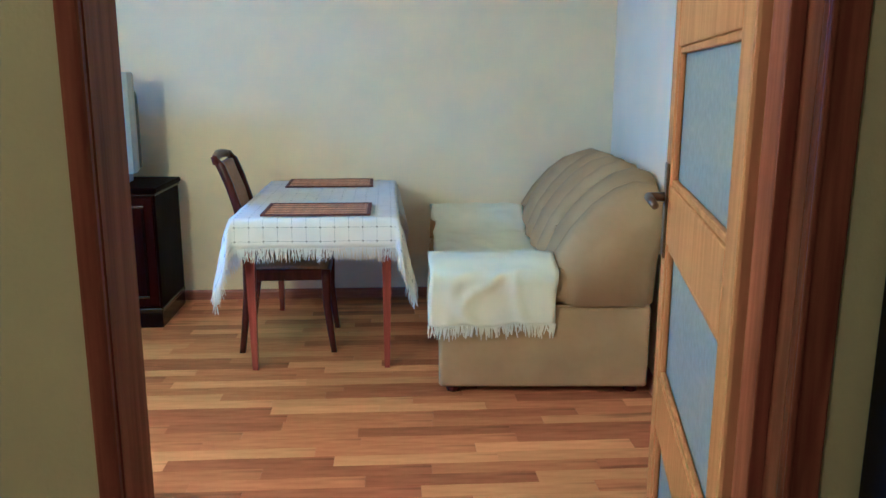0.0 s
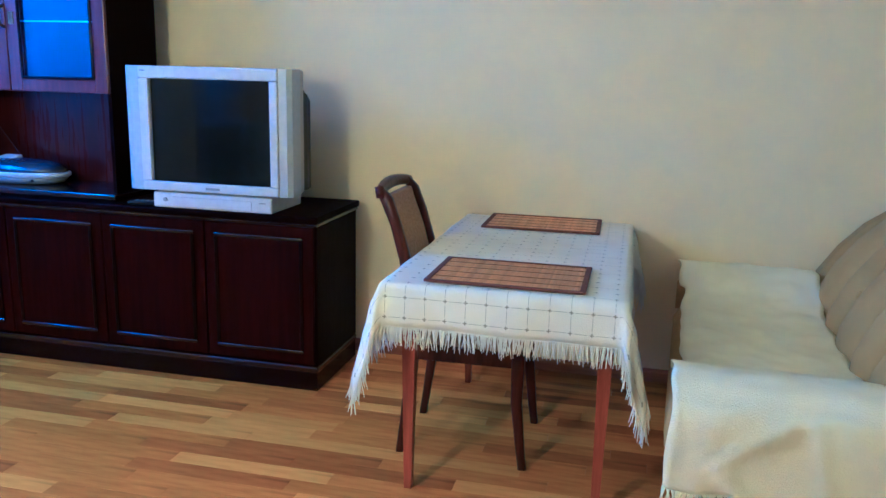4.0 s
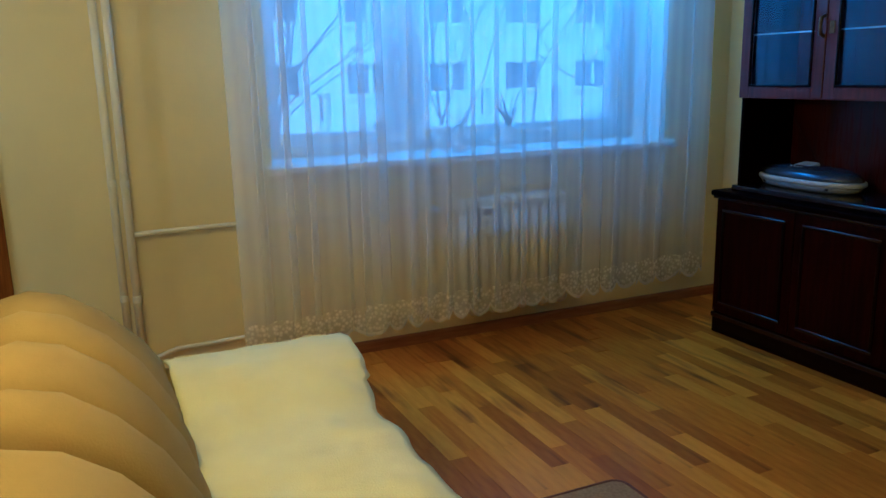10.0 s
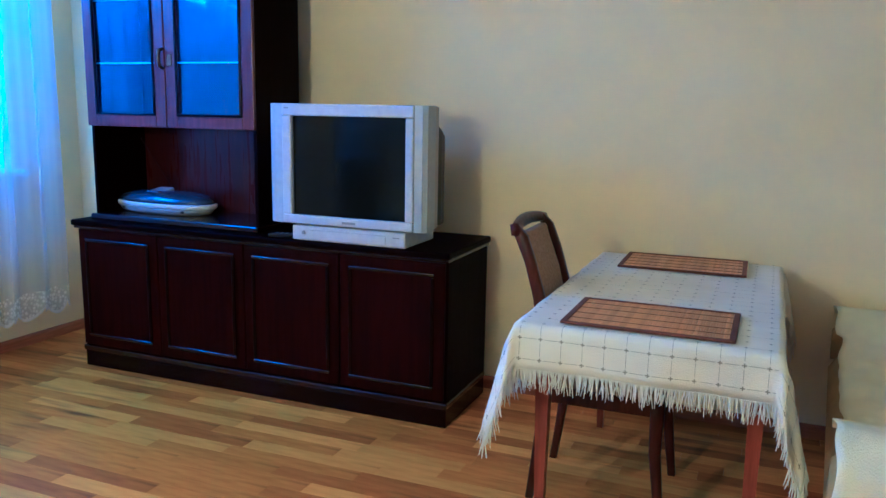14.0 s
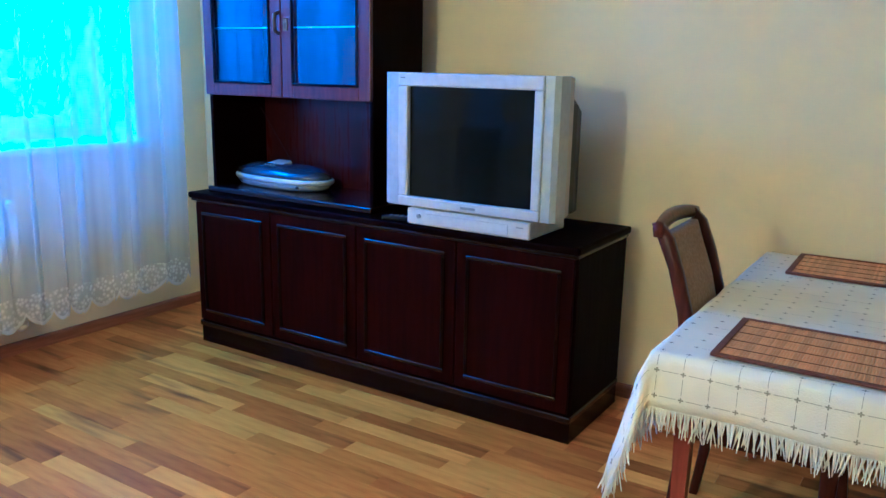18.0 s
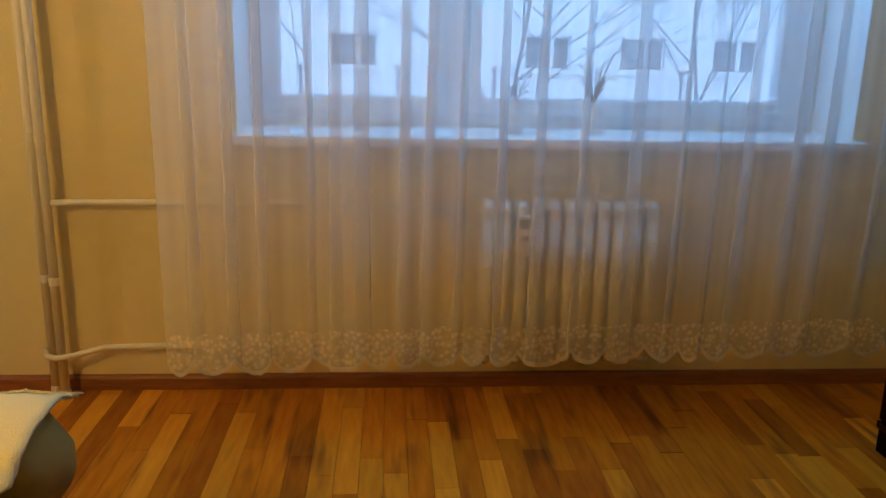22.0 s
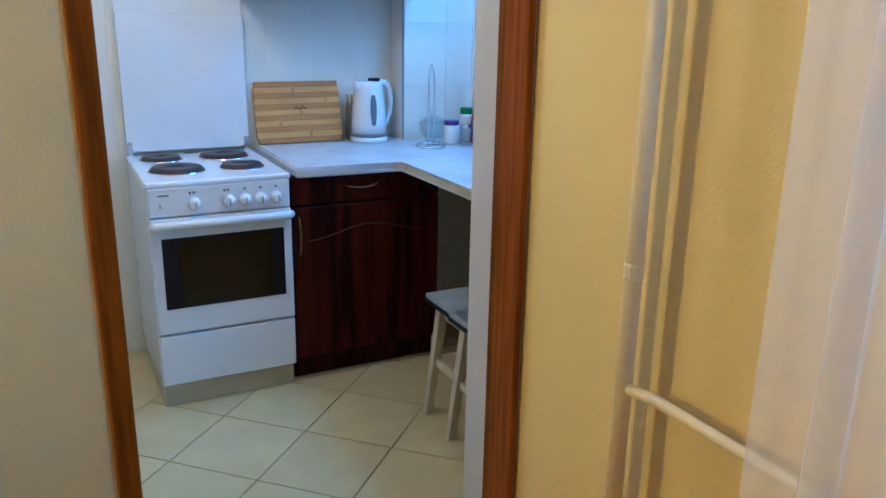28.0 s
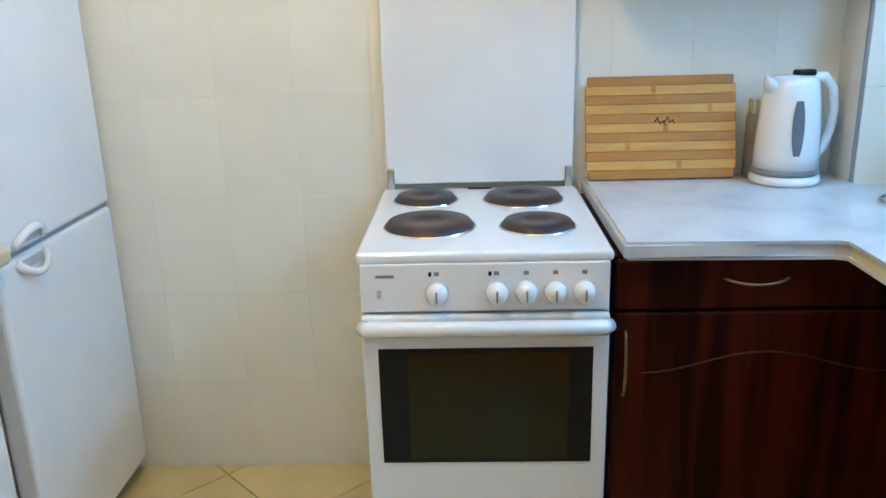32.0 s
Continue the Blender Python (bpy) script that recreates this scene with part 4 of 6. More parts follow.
def display_hutch():
    ob = thing("display_hutch", pose(-2.345, 4.64, 0.784), "dark mahogany display hutch with two glazed doors on the sideboard", "cabinet")
    w, d, h = 0.50, 0.36, 1.42
    t = 0.02
    part("base_board", box(-w - 0.01, -0.03, 0, w + 0.01, d, 0.03, 0.006), MOULDING_SHINE, ob)
    for s in (-1, 1):
        part("side_panel", box(s * w - (t if s > 0 else 0), 0, 0.03, s * w + (t if s < 0 else 0), d, h, 0.002), MAHOGANY, ob)
    part("back_panel", box(-w + t, d - 0.012, 0.03, w - t, d - 0.002, h - t), RED_WOOD, ob)
    part("top", box(-w, -0.01, h - t, w, d, h + 0.02, 0.005), MAHOGANY, ob)
    part("niche_top", box(-w + t, 0.005, 0.475, w - t, d - 0.012, 0.495), MAHOGANY, ob)
    for z in (0.78, 1.08):
        shelf = part("glass_shelf", box(-w + t, 0.034, z, w - t, d - 0.014, z + 0.006), HUTCH_GLASS, ob, "clear glass shelf")
        part("front_edge", box(-w + t, 0.030, z, w - t, 0.0338, z + 0.006), GLASS_EDGE, shelf, "pale ground front edge")
    part("divider", box(-0.018, -0.0, 0.495, 0.018, 0.02, h - t), MAHOGANY, ob)
    for x0, x1 in ((-w, -0.002), (0.002, w)):
        f, z0, z1 = 0.062, 0.475, h - 0.01
        door = part("door", box(x0, -0.022, z0, x0 + f, -0.002, z1, 0.004), FRAME_WOOD, ob, "mahogany framed glass door")
        part("stile", box(x1 - f, -0.022, z0, x1, -0.002, z1, 0.004), FRAME_WOOD, door)
        part("rail", box(x0 + f, -0.022, z0, x1 - f, -0.002, z0 + f * 0.9, 0.003), FRAME_WOOD, door)
        part("rail", box(x0 + f, -0.022, z1 - f, x1 - f, -0.002, z1, 0.003), FRAME_WOOD, door)
        pane = part("pane", box(x0 + f - 0.004, -0.014, z0 + f * 0.9 - 0.004, x1 - f + 0.004, -0.010, z1 - f + 0.004), HUTCH_GLASS, door, "clear glass pane")
        pane.visible_shadow = False
        bead = bmesh.new()
        for a, b, c, e in ((x0 + f, z0 + f * 0.9, x1 - f, z0 + f * 0.9 + 0.012), (x0 + f, z1 - f - 0.012, x1 - f, z1 - f), (x0 + f, z0 + f * 0.9 + 0.012, x0 + f + 0.012, z1 - f - 0.012), (x1 - f - 0.012, z0 + f * 0.9 + 0.012, x1 - f, z1 - f - 0.012)):
            box(a, -0.030, b, c, -0.020, e, 0.003, bead)
        part("bead", bead, MAHOGANY_EDGE, door)
    part("pull", tube([(-0.012, -0.022, 0.845), (-0.012, -0.046, 0.835), (-0.012, -0.050, 0.80), (-0.012, -0.046, 0.765), (-0.012, -0.022, 0.755)], 0.009, 8), DARK_BRASS, ob, "dark brass pull", True)
    part("key_plate", box(0.016, -0.026, 0.765, 0.044, -0.0215, 0.82, 0.004), DARK_BRASS, ob, "dark brass key plate")
    return ob


display_hutch()
paper = thing("paper_box", pose(-2.12, 4.80, 1.871), "small white paper box on a glass shelf", "box")
part("body", box(-0.055, -0.03, 0, 0.055, 0.03, 0.075, 0.002), WHITE, paper)
part("lid_flap", box(-0.056, -0.031, 0.0755, 0.056, 0.031, 0.079, 0.001), WHITE, paper)


def television():
    ob = thing("television", pose(-1.31, 4.56, 0.785), "silver flat-faced tube television with a black screen on the sideboard", "television")
    x0, x1, z0, z1 = -0.408, 0.355, 0.075, 0.60
    ix0, ix1 = -0.335, 0.30
    sx0, sx1, sz0, sz1 = -0.29, 0.262, 0.115, 0.548
    bezel = bmesh.new()
    for a, b, c, d in ((ix0, sz1, ix1, z1), (ix0, z0, ix1, sz0), (ix0, sz0, sx0, sz1), (sx1, sz0, ix1, sz1)):
        box(a, -0.02, b, c, 0.075, d, 0.006, bezel)
    part("bezel", bezel, SILVER, ob, "silver plastic bezel")
    for a, b, near in ((x0, ix0 - 0.002, x0), (ix1 + 0.002, x1, x1)):
        # speaker wing: bowed back towards its outer edge
        far = a + b - near
        rings = [[(near, 0.006, z), (near + (far - near) * 0.35, -0.010, z), (far, -0.014, z), (far, 0.085, z), (near, 0.085, z)] for z in (z0, z0 + 0.006, z1 - 0.006, z1)]
        part("side_panel", ring_sweep(rings), SILVER_BLUE, ob, "blue-grey silver speaker wing")
    part("outer_shell", box(x0 + 0.004, 0.078, z0 + 0.004, x1 - 0.004, 0.135, z1 - 0.002, 0.010, segments=3), SILVER_WARM, ob, "grey-beige shell behind the front")
    screen = []
    for k in range(9):
        u = k / 8
        x = sx0 - 0.004 + u * (sx1 - sx0 + 0.008)
        bow = 0.008 * (2 * u - 1) ** 2
        screen.append([(x, -0.006 + bow, sz0 - 0.004), (x, -0.006 + bow, sz1 + 0.004), (x, 0.03, sz1 + 0.004), (x, 0.03, sz0 - 0.004)])
    part("screen", ring_sweep(screen), SCREEN, ob, "black glass picture tube", False)
    mid = (x0 + x1) / 2
    rings = [[(mid - a, y, z0 + 0.01), (mid + a, y, z0 + 0.01), (mid + a, y, t - 0.06), (mid + a - 0.05, y, t), (mid - a + 0.05, y, t), (mid - a, y, t - 0.06)]
             for a, y, t in ((0.365, 0.134, 0.565), (0.362, 0.20, 0.555), (0.35, 0.265, 0.525), (0.29, 0.32, 0.47), (0.25, 0.42, 0.44), (0.245, 0.47, 0.42))]
    shell = part("rear_shell", ring_sweep(rings), BLACK, ob, "black stepped rear shell")
    for k in range(7):
        part("vent_slot", box(mid - 0.16 + k * 0.05, 0.15, 0.5585 - k * 0.0, mid - 0.13 + k * 0.05, 0.19, 0.562), SILVER_DARK, shell)
    part("stand", box(-0.295, -0.01, 0, 0.262, 0.30, 0.068, 0.008), SILVER, ob, "silver plastic stand")
    part("front_flap", box(-0.20, -0.0135, 0.008, 0.17, -0.008, 0.050, 0.002), SILVER, ob)
    part("brand_badge", box(-0.035, -0.0225, 0.088, 0.030, -0.0195, 0.098, 0.001), SILVER_DARK, ob, "small dark maker's badge")
    part("model_badge", box(-0.322, -0.0222, 0.578, -0.300, -0.0195, 0.583, 0.0005), SILVER_DARK, ob)
    part("button", lathe([(0, 0.0), (0.009, 0), (0.009, 0.006), (0, 0.006)], 12), SILVER_DARK, ob, "round power button").matrix_basis = pose(-0.235, -0.010, 0.036, 90)
    part("power_lamp", box(0.205, -0.0115, 0.042, 0.235, -0.0095, 0.046), SILVER_DARK, ob)
    return ob


television()


def cd_radio():
    """Oval portable radio: dark lower shell, silver band, glossy lid with a bright middle, and a raised aerial."""
    ob = thing("portable_radio", pose(-2.565, 4.84, 0.815, 0, 0, -4), "silver oval portable radio with raised aerial in the niche", "radio")
    a, b = 0.315, 0.13

    def oval(z, k, n=40):
        return [(a * k * math.copysign(abs(math.cos(t)) ** 0.8, math.cos(t)), b * k * math.copysign(abs(math.sin(t)) ** 0.9, math.sin(t)), z) for t in (2 * math.pi * i / n for i in range(n))]

    part("lower_shell", ring_sweep([oval(0.0, 0.80), oval(0.006, 0.9), oval(0.035, 0.98)]), SILVER_DARK, ob, "grey lower shell", True)
    part("band", ring_sweep([oval(0.033, 0.985), oval(0.038, 1.01), oval(0.052, 1.01), oval(0.057, 0.985)]), SILVER, ob, "silver trim band", True)
    part("lid", ring_sweep([oval(0.055, 0.97), oval(0.075, 0.93), oval(0.092, 0.83), oval(0.104, 0.66), oval(0.110, 0.4), oval(0.112, 0.1)]), RADIO_LID, ob, "glossy dark blue-grey lid", True)
    # sloping control panel, wider at the front, left of the middle
    part("control_panel", ring_sweep([[(-0.105, -0.122, 0.055), (0.045, -0.122, 0.055), (0.03, -0.085, 0.100), (-0.085, -0.085, 0.100)], [(-0.11, 0.03, 0.06), (0.05, 0.03, 0.06), (0.02, 0.035, 0.124), (-0.07, 0.035, 0.124)]]), SILVER, ob, "bright silver control panel")
    part("display", ring_sweep([[(-0.072, -0.1165, 0.066), (-0.01, -0.1165, 0.066), (-0.016, -0.096, 0.089), (-0.066, -0.096, 0.089)], [(-0.072, -0.108, 0.061), (-0.01, -0.108, 0.061), (-0.016, -0.088, 0.083), (-0.066, -0.088, 0.083)]]), SCREEN, ob, "dark display window")
    for x in (-0.062, -0.04, -0.018, 0.004):
        part("key", box(x - 0.007, -0.066, 0.1015, x + 0.007, -0.046, 0.1115, 0.002), CHROME, ob)
    part("volume_knob", lathe([(0.013, 0.06), (0.013, 0.084), (0.010, 0.087), (0, 0.088)], 16, at=(0.022, -0.1, 0)), CHROME, ob, "round chrome knob", True)
    for s in (-1, 1):
        part("speaker_slot", box(s * 0.16 - 0.05, -0.101, 0.014, s * 0.16 + 0.05, -0.088, 0.028, 0.003), BLACK, ob)
    part("cd_lid_seam", tube([(0.07 + 0.07 * math.cos(q), -0.01 + 0.07 * math.sin(q), 0.1085 - 0.02 * math.cos(q)) for q in (k * math.pi / 10 for k in range(-5, 6))], 0.002, 5), BLACK, ob)
    part("aerial", tube([(-0.03, 0.09, 0.10), (-0.31, 0.10, 0.42)], 0.0016, 6), BLACK, ob, "thin telescopic aerial")
    return ob


RADIO_LID = material("radio_lid_gloss", (0.10, 0.12, 0.17), 0.22, 0.5, second=(0.07, 0.085, 0.12), scale=8)
cd_radio()
remote = thing("remote_control", pose(-1.66, 4.60, 0.783, 0, 0, 12), "small black remote control lying on the sideboard", "remote control")
part("body", box(-0.09, -0.022, 0, 0.09, 0.022, 0.018, 0.006), BLACK, remote)
for k in range(5):
    part("key", box(-0.06 + k * 0.025, -0.01, 0.017, -0.048 + k * 0.025, 0.01, 0.0205, 0.001), SILVER_DARK, remote)


# ---- window side ----
def pipe_run():
    ob = thing("heating_pipes", pose(-3.44, 1.68, 0), "cream painted heating riser pipes by the window wall", "pipe")
    for dx, dy, r in ((-0.014, -0.030, 0.017), (0.030, 0.020, 0.017)):
        riser = part("riser", tube([(dx, dy, 0), (dx, dy, TOP)], r, 12), PIPE, ob, "", True)
        for z in (0.02, 0.46, 0.98):
            part("collar", lathe([(r, -0.016), (r + 0.0022, -0.012), (r + 0.0022, 0.012), (r, 0.016)], 12, at=(dx, dy, z)), PIPE, riser)
    up = [(0.030, 0.035, 0.752), (0.018, 0.10, 0.753), (0.005, 1.20, 0.757), (0.015, 1.28, 0.757), (0.03, 1.34, 0.742), (0.04, 1.40, 0.738), (0.045, 1.53, 0.738)]
    part("supply_pipe", tube(up, 0.0115, 10), PIPE, ob, "thin cream branch pipe", True)
    low = [(-0.004, -0.048, 0.180), (0.04, -0.026, 0.174), (0.058, 0.012, 0.172), (0.045, 0.07, 0.178), (0.02, 0.12, 0.186), (0.005, 0.17, 0.195), (0.005, 0.60, 0.204), (0.03, 1.45, 0.216), (0.05, 1.53, 0.216)]
    part("return_pipe", tube(low, 0.0115, 10), PIPE, ob, "thin cream branch pipe", True)
    part("valve", tube([(0.045, 1.42, 0.738), (0.045, 1.48, 0.738)], 0.019, 12), BRASS, ob, "brass valve body", True)
    part("valve_knob", tube([(0.05, 1.45, 0.74), (0.115, 1.45, 0.74)], [0.02, 0.023], 14), PVC, ob, "white valve knob", True)
    return ob


pipe_run()


def radiator():
    ob = thing("radiator", pose(-3.37, 3.575, 0), "cream cast-iron column radiator under the window", "radiator")
    n, pitch = 11, 0.06
    first = None
    for k in range(n):
        y = (k - (n - 1) / 2) * pitch
        if first is None:
            bm = bmesh.new()
            for x in (-0.052, 0.052):
                rings = [[(x + 0.021 * math.cos(t), 0.024 * math.sin(t), z) for t in (2 * math.pi * i / 12 for i in range(12))] for z in (0.20, 0.74)]
                ring_sweep(rings, bm=bm)
            tube([(-0.06, 0, 0.205), (-0.03, 0, 0.185), (0.03, 0, 0.185), (0.06, 0, 0.205)], 0.026, 10, bm)
            tube([(-0.062, 0, 0.735), (-0.035, 0, 0.765), (0.035, 0, 0.765), (0.062, 0, 0.735)], 0.026, 10, bm)
            for z in (0.20, 0.735):
                tube([(0, -0.032, z), (0, 0.032, z)], 0.024, 10, bm)
            first = part("section", bm, RADIATOR, ob, "", True)
            first.matrix_basis = Matrix.Translation((0, y, 0))
        else:
            again(first, Matrix.Translation((0, y, 0)))
    meter = part("heat_meter", box(0.072, -0.205, 0.59, 0.094, -0.145, 0.745, 0.006), RADIATOR, ob, "white clip-on heat meter")
    part("meter_window", box(0.0935, -0.195, 0.70, 0.0955, -0.155, 0.73, 0.001), BLACK, meter)
    part("meter_window", box(0.0935, -0.188, 0.655, 0.0955, -0.162, 0.67, 0.001), BLACK, meter)
    for y in (-0.25, 0.25):
        part("bracket", box(-0.13, y - 0.012, 0.70, -0.04, y + 0.012, 0.715, 0.002), RADIATOR, ob)
        part("bracket", box(-0.13, y - 0.012, 0.235, -0.04, y + 0.012, 0.25, 0.002), RADIATOR, ob)
    return ob


radiator()


def curtain():
    """Full-width voile from the rail to just above the floor: flat lengths between soft pleats that lie three layers deep, with a scalloped lace hem."""
    ob = thing("net_curtain", pose(-3.245, 0, 0), "white voile net curtain with scalloped lace hem over the window", "curtain")
    y0, y1, zt, hem = 2.13, 4.74, 2.47, 0.182
    rng = random.Random(11)
    folds, at = [], 0.0
    while at < 1.0:
        wide = rng.uniform(0.032, 0.072)
        folds.append((at, wide, rng.uniform(0.008, 0.026), rng.uniform(-1, 1)))
        at += wide
    cols = 1100

    def fold(u):
        for start, wide, deep, lean in folds:
            if u < start + wide:
                return (u - start) / wide, start, wide, deep, lean
        return 1.0, start, wide, deep, lean

    def place(u, z):
        f, start, wide, deep, lean = fold(u)
        drop = 1 - z / zt
        deep = deep * (0.7 + 0.6 * drop)
        # flat run, then back and forth again as a pleat
        if f < 0.55:
            w, p, x = f / 0.55, 0.0, 0.0
        else:
            g = (f - 0.55) / 0.45
            w = 1.0
            p = -2 * deep * (g * 2 if g < 0.5 else 2 - 2 * g)
            x = 0.016 * math.sin(math.pi * g)
        w = w - 0.10 * math.sin(2 * math.pi * w) / (2 * math.pi)
        x += 0.014 * math.sin(math.pi * min(f / 0.55, 1)) * lean * (0.4 + 0.6 * drop) + 0.016 * smooth_noise(u * 7, z * 0.5)
        y = y0 + (start + wide * w) * (y1 - y0) + p + 0.018 * lean * drop * math.sin(math.pi * f)
        return x, y

    def lobe(u):
        # the scallops follow the hanging width, so that the layers of a pleat share one edge
        f = (place(u, 0.2)[1] - y0) / (y1 - y0)
        return abs(math.sin(math.pi * f * 20 + 0.8 * math.sin(f * 17) + 0.4 * math.sin(f * 43)))

    def edge(u):
        return hem + 0.035 + 0.06 * u + 0.012 * smooth_noise(u * 11, 3) - 0.06 * lobe(u) ** 0.6

    def band(u):
        return 0.305 + 0.055 * u + 0.012 * lobe(u)

    def sheet(levels):
        bm = bmesh.new()
        grid = []
        for level in levels:
            row = []
            for j in range(cols + 1):
                u = j / cols
                z = level(u)
                x, y = place(u, z)
                row.append(bm.verts.new((x, y, z)))
            grid.append(row)
        for a, b in zip(grid, grid[1:]):
            for j in range(cols):
                bm.faces.new((a[j], a[j + 1], b[j + 1], b[j]))
        return bm

    part("voile", sheet([lambda u, z=z: z for z in (zt, 2.2, 1.8, 1.4, 1.0, 0.7, 0.45)] + [band]), VOILE, ob, "", True)
    part("lace_hem", sheet([band, lambda u: 0.255 + 0.055 * u, lambda u: edge(u) + 0.017]), LACE, ob, "white lace hem with scallops", True)
    part("scalloped_edge", sheet([lambda u: edge(u) + 0.017, lambda u: edge(u)]), HEM, ob, "dense stitched scallop edge", True)
    return ob


curtain()
rail = thing("curtain_rail", pose(-3.245, 3.42, 2.49), "white ceiling curtain rail above the window", "curtain rail")
part("track", box(-0.03, -1.45, 0, 0.03, 1.45, 0.055, 0.004), PVC, rail)


def potted(m, label):
    return thing("potted_plant", m, label, "houseplant", "plants on the sill")


def flowering_plant(m, label, seed):
    """Small tapered vase with thin leafy stems and a few red blossoms."""
    ob = potted(m, label)
    part("pot", lathe([(0.0, 0), (0.034, 0), (0.036, 0.02), (0.030, 0.07), (0.024, 0.115), (0.027, 0.125), (0.022, 0.125), (0.019, 0.11), (0, 0.10)], 22), WHITE, ob, "white tapered vase", True)
    rng = random.Random(seed)
    stems, blades, petals = bmesh.new(), bmesh.new(), bmesh.new()
    for k in range(9):
        a, reach, rise = rng.uniform(0, 6.28), rng.uniform(0.03, 0.10), rng.uniform(0.06, 0.15)
        pts = [Vector((math.cos(a) * reach * f ** 1.4, math.sin(a) * reach * f ** 1.4, 0.11 + rise * f)) for f in (0, 0.4, 0.75, 1)]
        tube(pts, [0.0016, 0.0014, 0.0012, 0.0008], 5, stems)
        for f in (1, 2):
            b = a + rng.uniform(-1.6, 1.6)
            d, n = Vector((math.cos(b), math.sin(b), rng.uniform(-0.5, 0.2))), Vector((-math.sin(b), math.cos(b), 0))
            l, w = rng.uniform(0.025, 0.04), rng.uniform(0.004, 0.007)
            mid = pts[f] + d * l * 0.5 + Vector((0, 0, 0.004))
            blades.faces.new([blades.verts.new(p) for p in (pts[f], mid + n * w, pts[f] + d * l, mid - n * w)])
        if k % 2 == 0:
            for q in range(5):
                b = q * 1.257 + a
                d, n = Vector((math.cos(b), math.sin(b), 0.35)) * 0.014, Vector((-math.sin(b), math.cos(b), 0)) * 0.005
                petals.faces.new([petals.verts.new(pts[3] + p) for p in (Vector(), d * 0.6 + n, d, d * 0.6 - n)])
    part("stems", stems, LEAF_DARK, ob)
    part("leaves", blades, LEAF_DARK, ob, "small green leaves")
    part("blossoms", petals, BLOSSOM, ob, "red blossoms")
    return ob


def arching_plant(m, label, seed):
    """White cylinder pot with long thin arching leaves."""
    ob = potted(m, label)
    part("pot", lathe([(0.0, 0), (0.036, 0), (0.038, 0.006), (0.038, 0.118), (0.034, 0.122), (0.031, 0.11), (0, 0.108)], 22), WHITE, ob, "white cylinder pot", True)
    rng = random.Random(seed)
    blades = bmesh.new()
    for k in range(15):
        a, reach, rise = rng.uniform(0, 6.28), rng.uniform(0.05, 0.17), rng.uniform(0.07, 0.22)
        pts = [Vector((math.cos(a) * reach * f, math.sin(a) * reach * f, 0.108 + rise * math.sin(f * 2.2))) for f in (0, 0.25, 0.5, 0.75, 1)]
        tube(pts, [0.002, 0.003, 0.003, 0.0022, 0.0006], 5, blades, 0.4)
    part("leaves", blades, LEAF_DARK, ob, "thin arching green leaves")
    return ob


LEAF_DARK = material("dark_leaf", (0.09, 0.12, 0.07), 0.45, second=(0.13, 0.11, 0.09), scale=12)
BLOSSOM = material("red_petal", (0.55, 0.05, 0.05), 0.6, second=(0.42, 0.03, 0.04), scale=20)
flowering_plant(pose(-3.58, 3.395, 1.004), "small plant with red blossoms in a white vase on the sill", 2)
arching_plant(pose(-3.60, 3.70, 1.004), "plant with thin arching leaves in a white pot on the sill", 7)


def ceiling_lamp(m, label, drop):
    ob = thing("ceiling_lamp", m, label, "lamp")
    part("rose", lathe([(0, 0), (0.05, 0), (0.045, -0.03), (0.012, -0.045), (0, -0.045)], 20), BRASS, ob, "", True)
    part("rod", tube([(0, 0, -0.04), (0, 0, -drop + 0.12)], 0.006, 8), BRASS, ob)
    part("holder", lathe([(0, -drop + 0.13), (0.03, -drop + 0.12), (0.03, -drop + 0.085), (0, -drop + 0.085)], 16), BRASS, ob, "", True)
    bulb = part("bulb", lathe([(0.012, -drop + 0.085), (0.014, -drop + 0.075), (0.03, -drop + 0.03), (0.032, -drop + 0.012), (0.022, -drop - 0.012), (0, -drop - 0.02)], 16), BULB, ob, "bare glowing bulb", True)
    bulb.visible_shadow = False
    return ob


BULB = bpy.data.materials.new("bulb_glow")
BULB.use_nodes = True
BULB.node_tree.nodes["Principled BSDF"].inputs["Emission Color"].default_value = (1, 0.7, 0.38, 1)
BULB.node_tree.nodes["Principled BSDF"].inputs["Emission Strength"].default_value = 8


def wall_lamp(m, label):
    """Bare bulb on a short brass arm from a round wall plate."""
    ob = thing("wall_lamp", m, label, "lamp")
    part("wall_plate", lathe([(0, 0), (0.05, 0), (0.05, 0.008), (0.036, 0.018), (0, 0.02)], 24), BRASS, ob, "round brass wall plate", True).matrix_basis = pose(0, 0, -0.10, -90)
    part("arm", tube([(0, 0.016, -0.10), (0, 0.09, -0.115), (0, 0.135, -0.105), (0, 0.15, -0.075)], 0.007, 10), BRASS, ob, "curved brass arm", True)
    part("holder", lathe([(0.012, -0.085), (0.02, -0.08), (0.02, -0.045), (0.014, -0.04)], 16, at=(0, 0.15, 0)), BRASS, ob, "", True)
    bulb = part("bulb", lathe([(0.013, -0.042), (0.016, -0.03), (0.03, 0.005), (0.031, 0.02), (0.02, 0.042), (0, 0.05)], 18, at=(0, 0.15, 0)), BULB, ob, "bare glowing bulb", True)
    bulb.visible_shadow = False
    return ob


wall_lamp(pose(-1.08, YS1, 1.69), "brass wall lamp with a bare warm bulb above the sofa")
ceiling_lamp(pose(-2.7, 0.45, TOP), "short brass ceiling lamp with a warm bulb in the kitchen", 0.26)
ceiling_lamp(pose(-0.5, -0.7, TOP), "brass ceiling lamp with a warm bulb in the hall", 0.34)

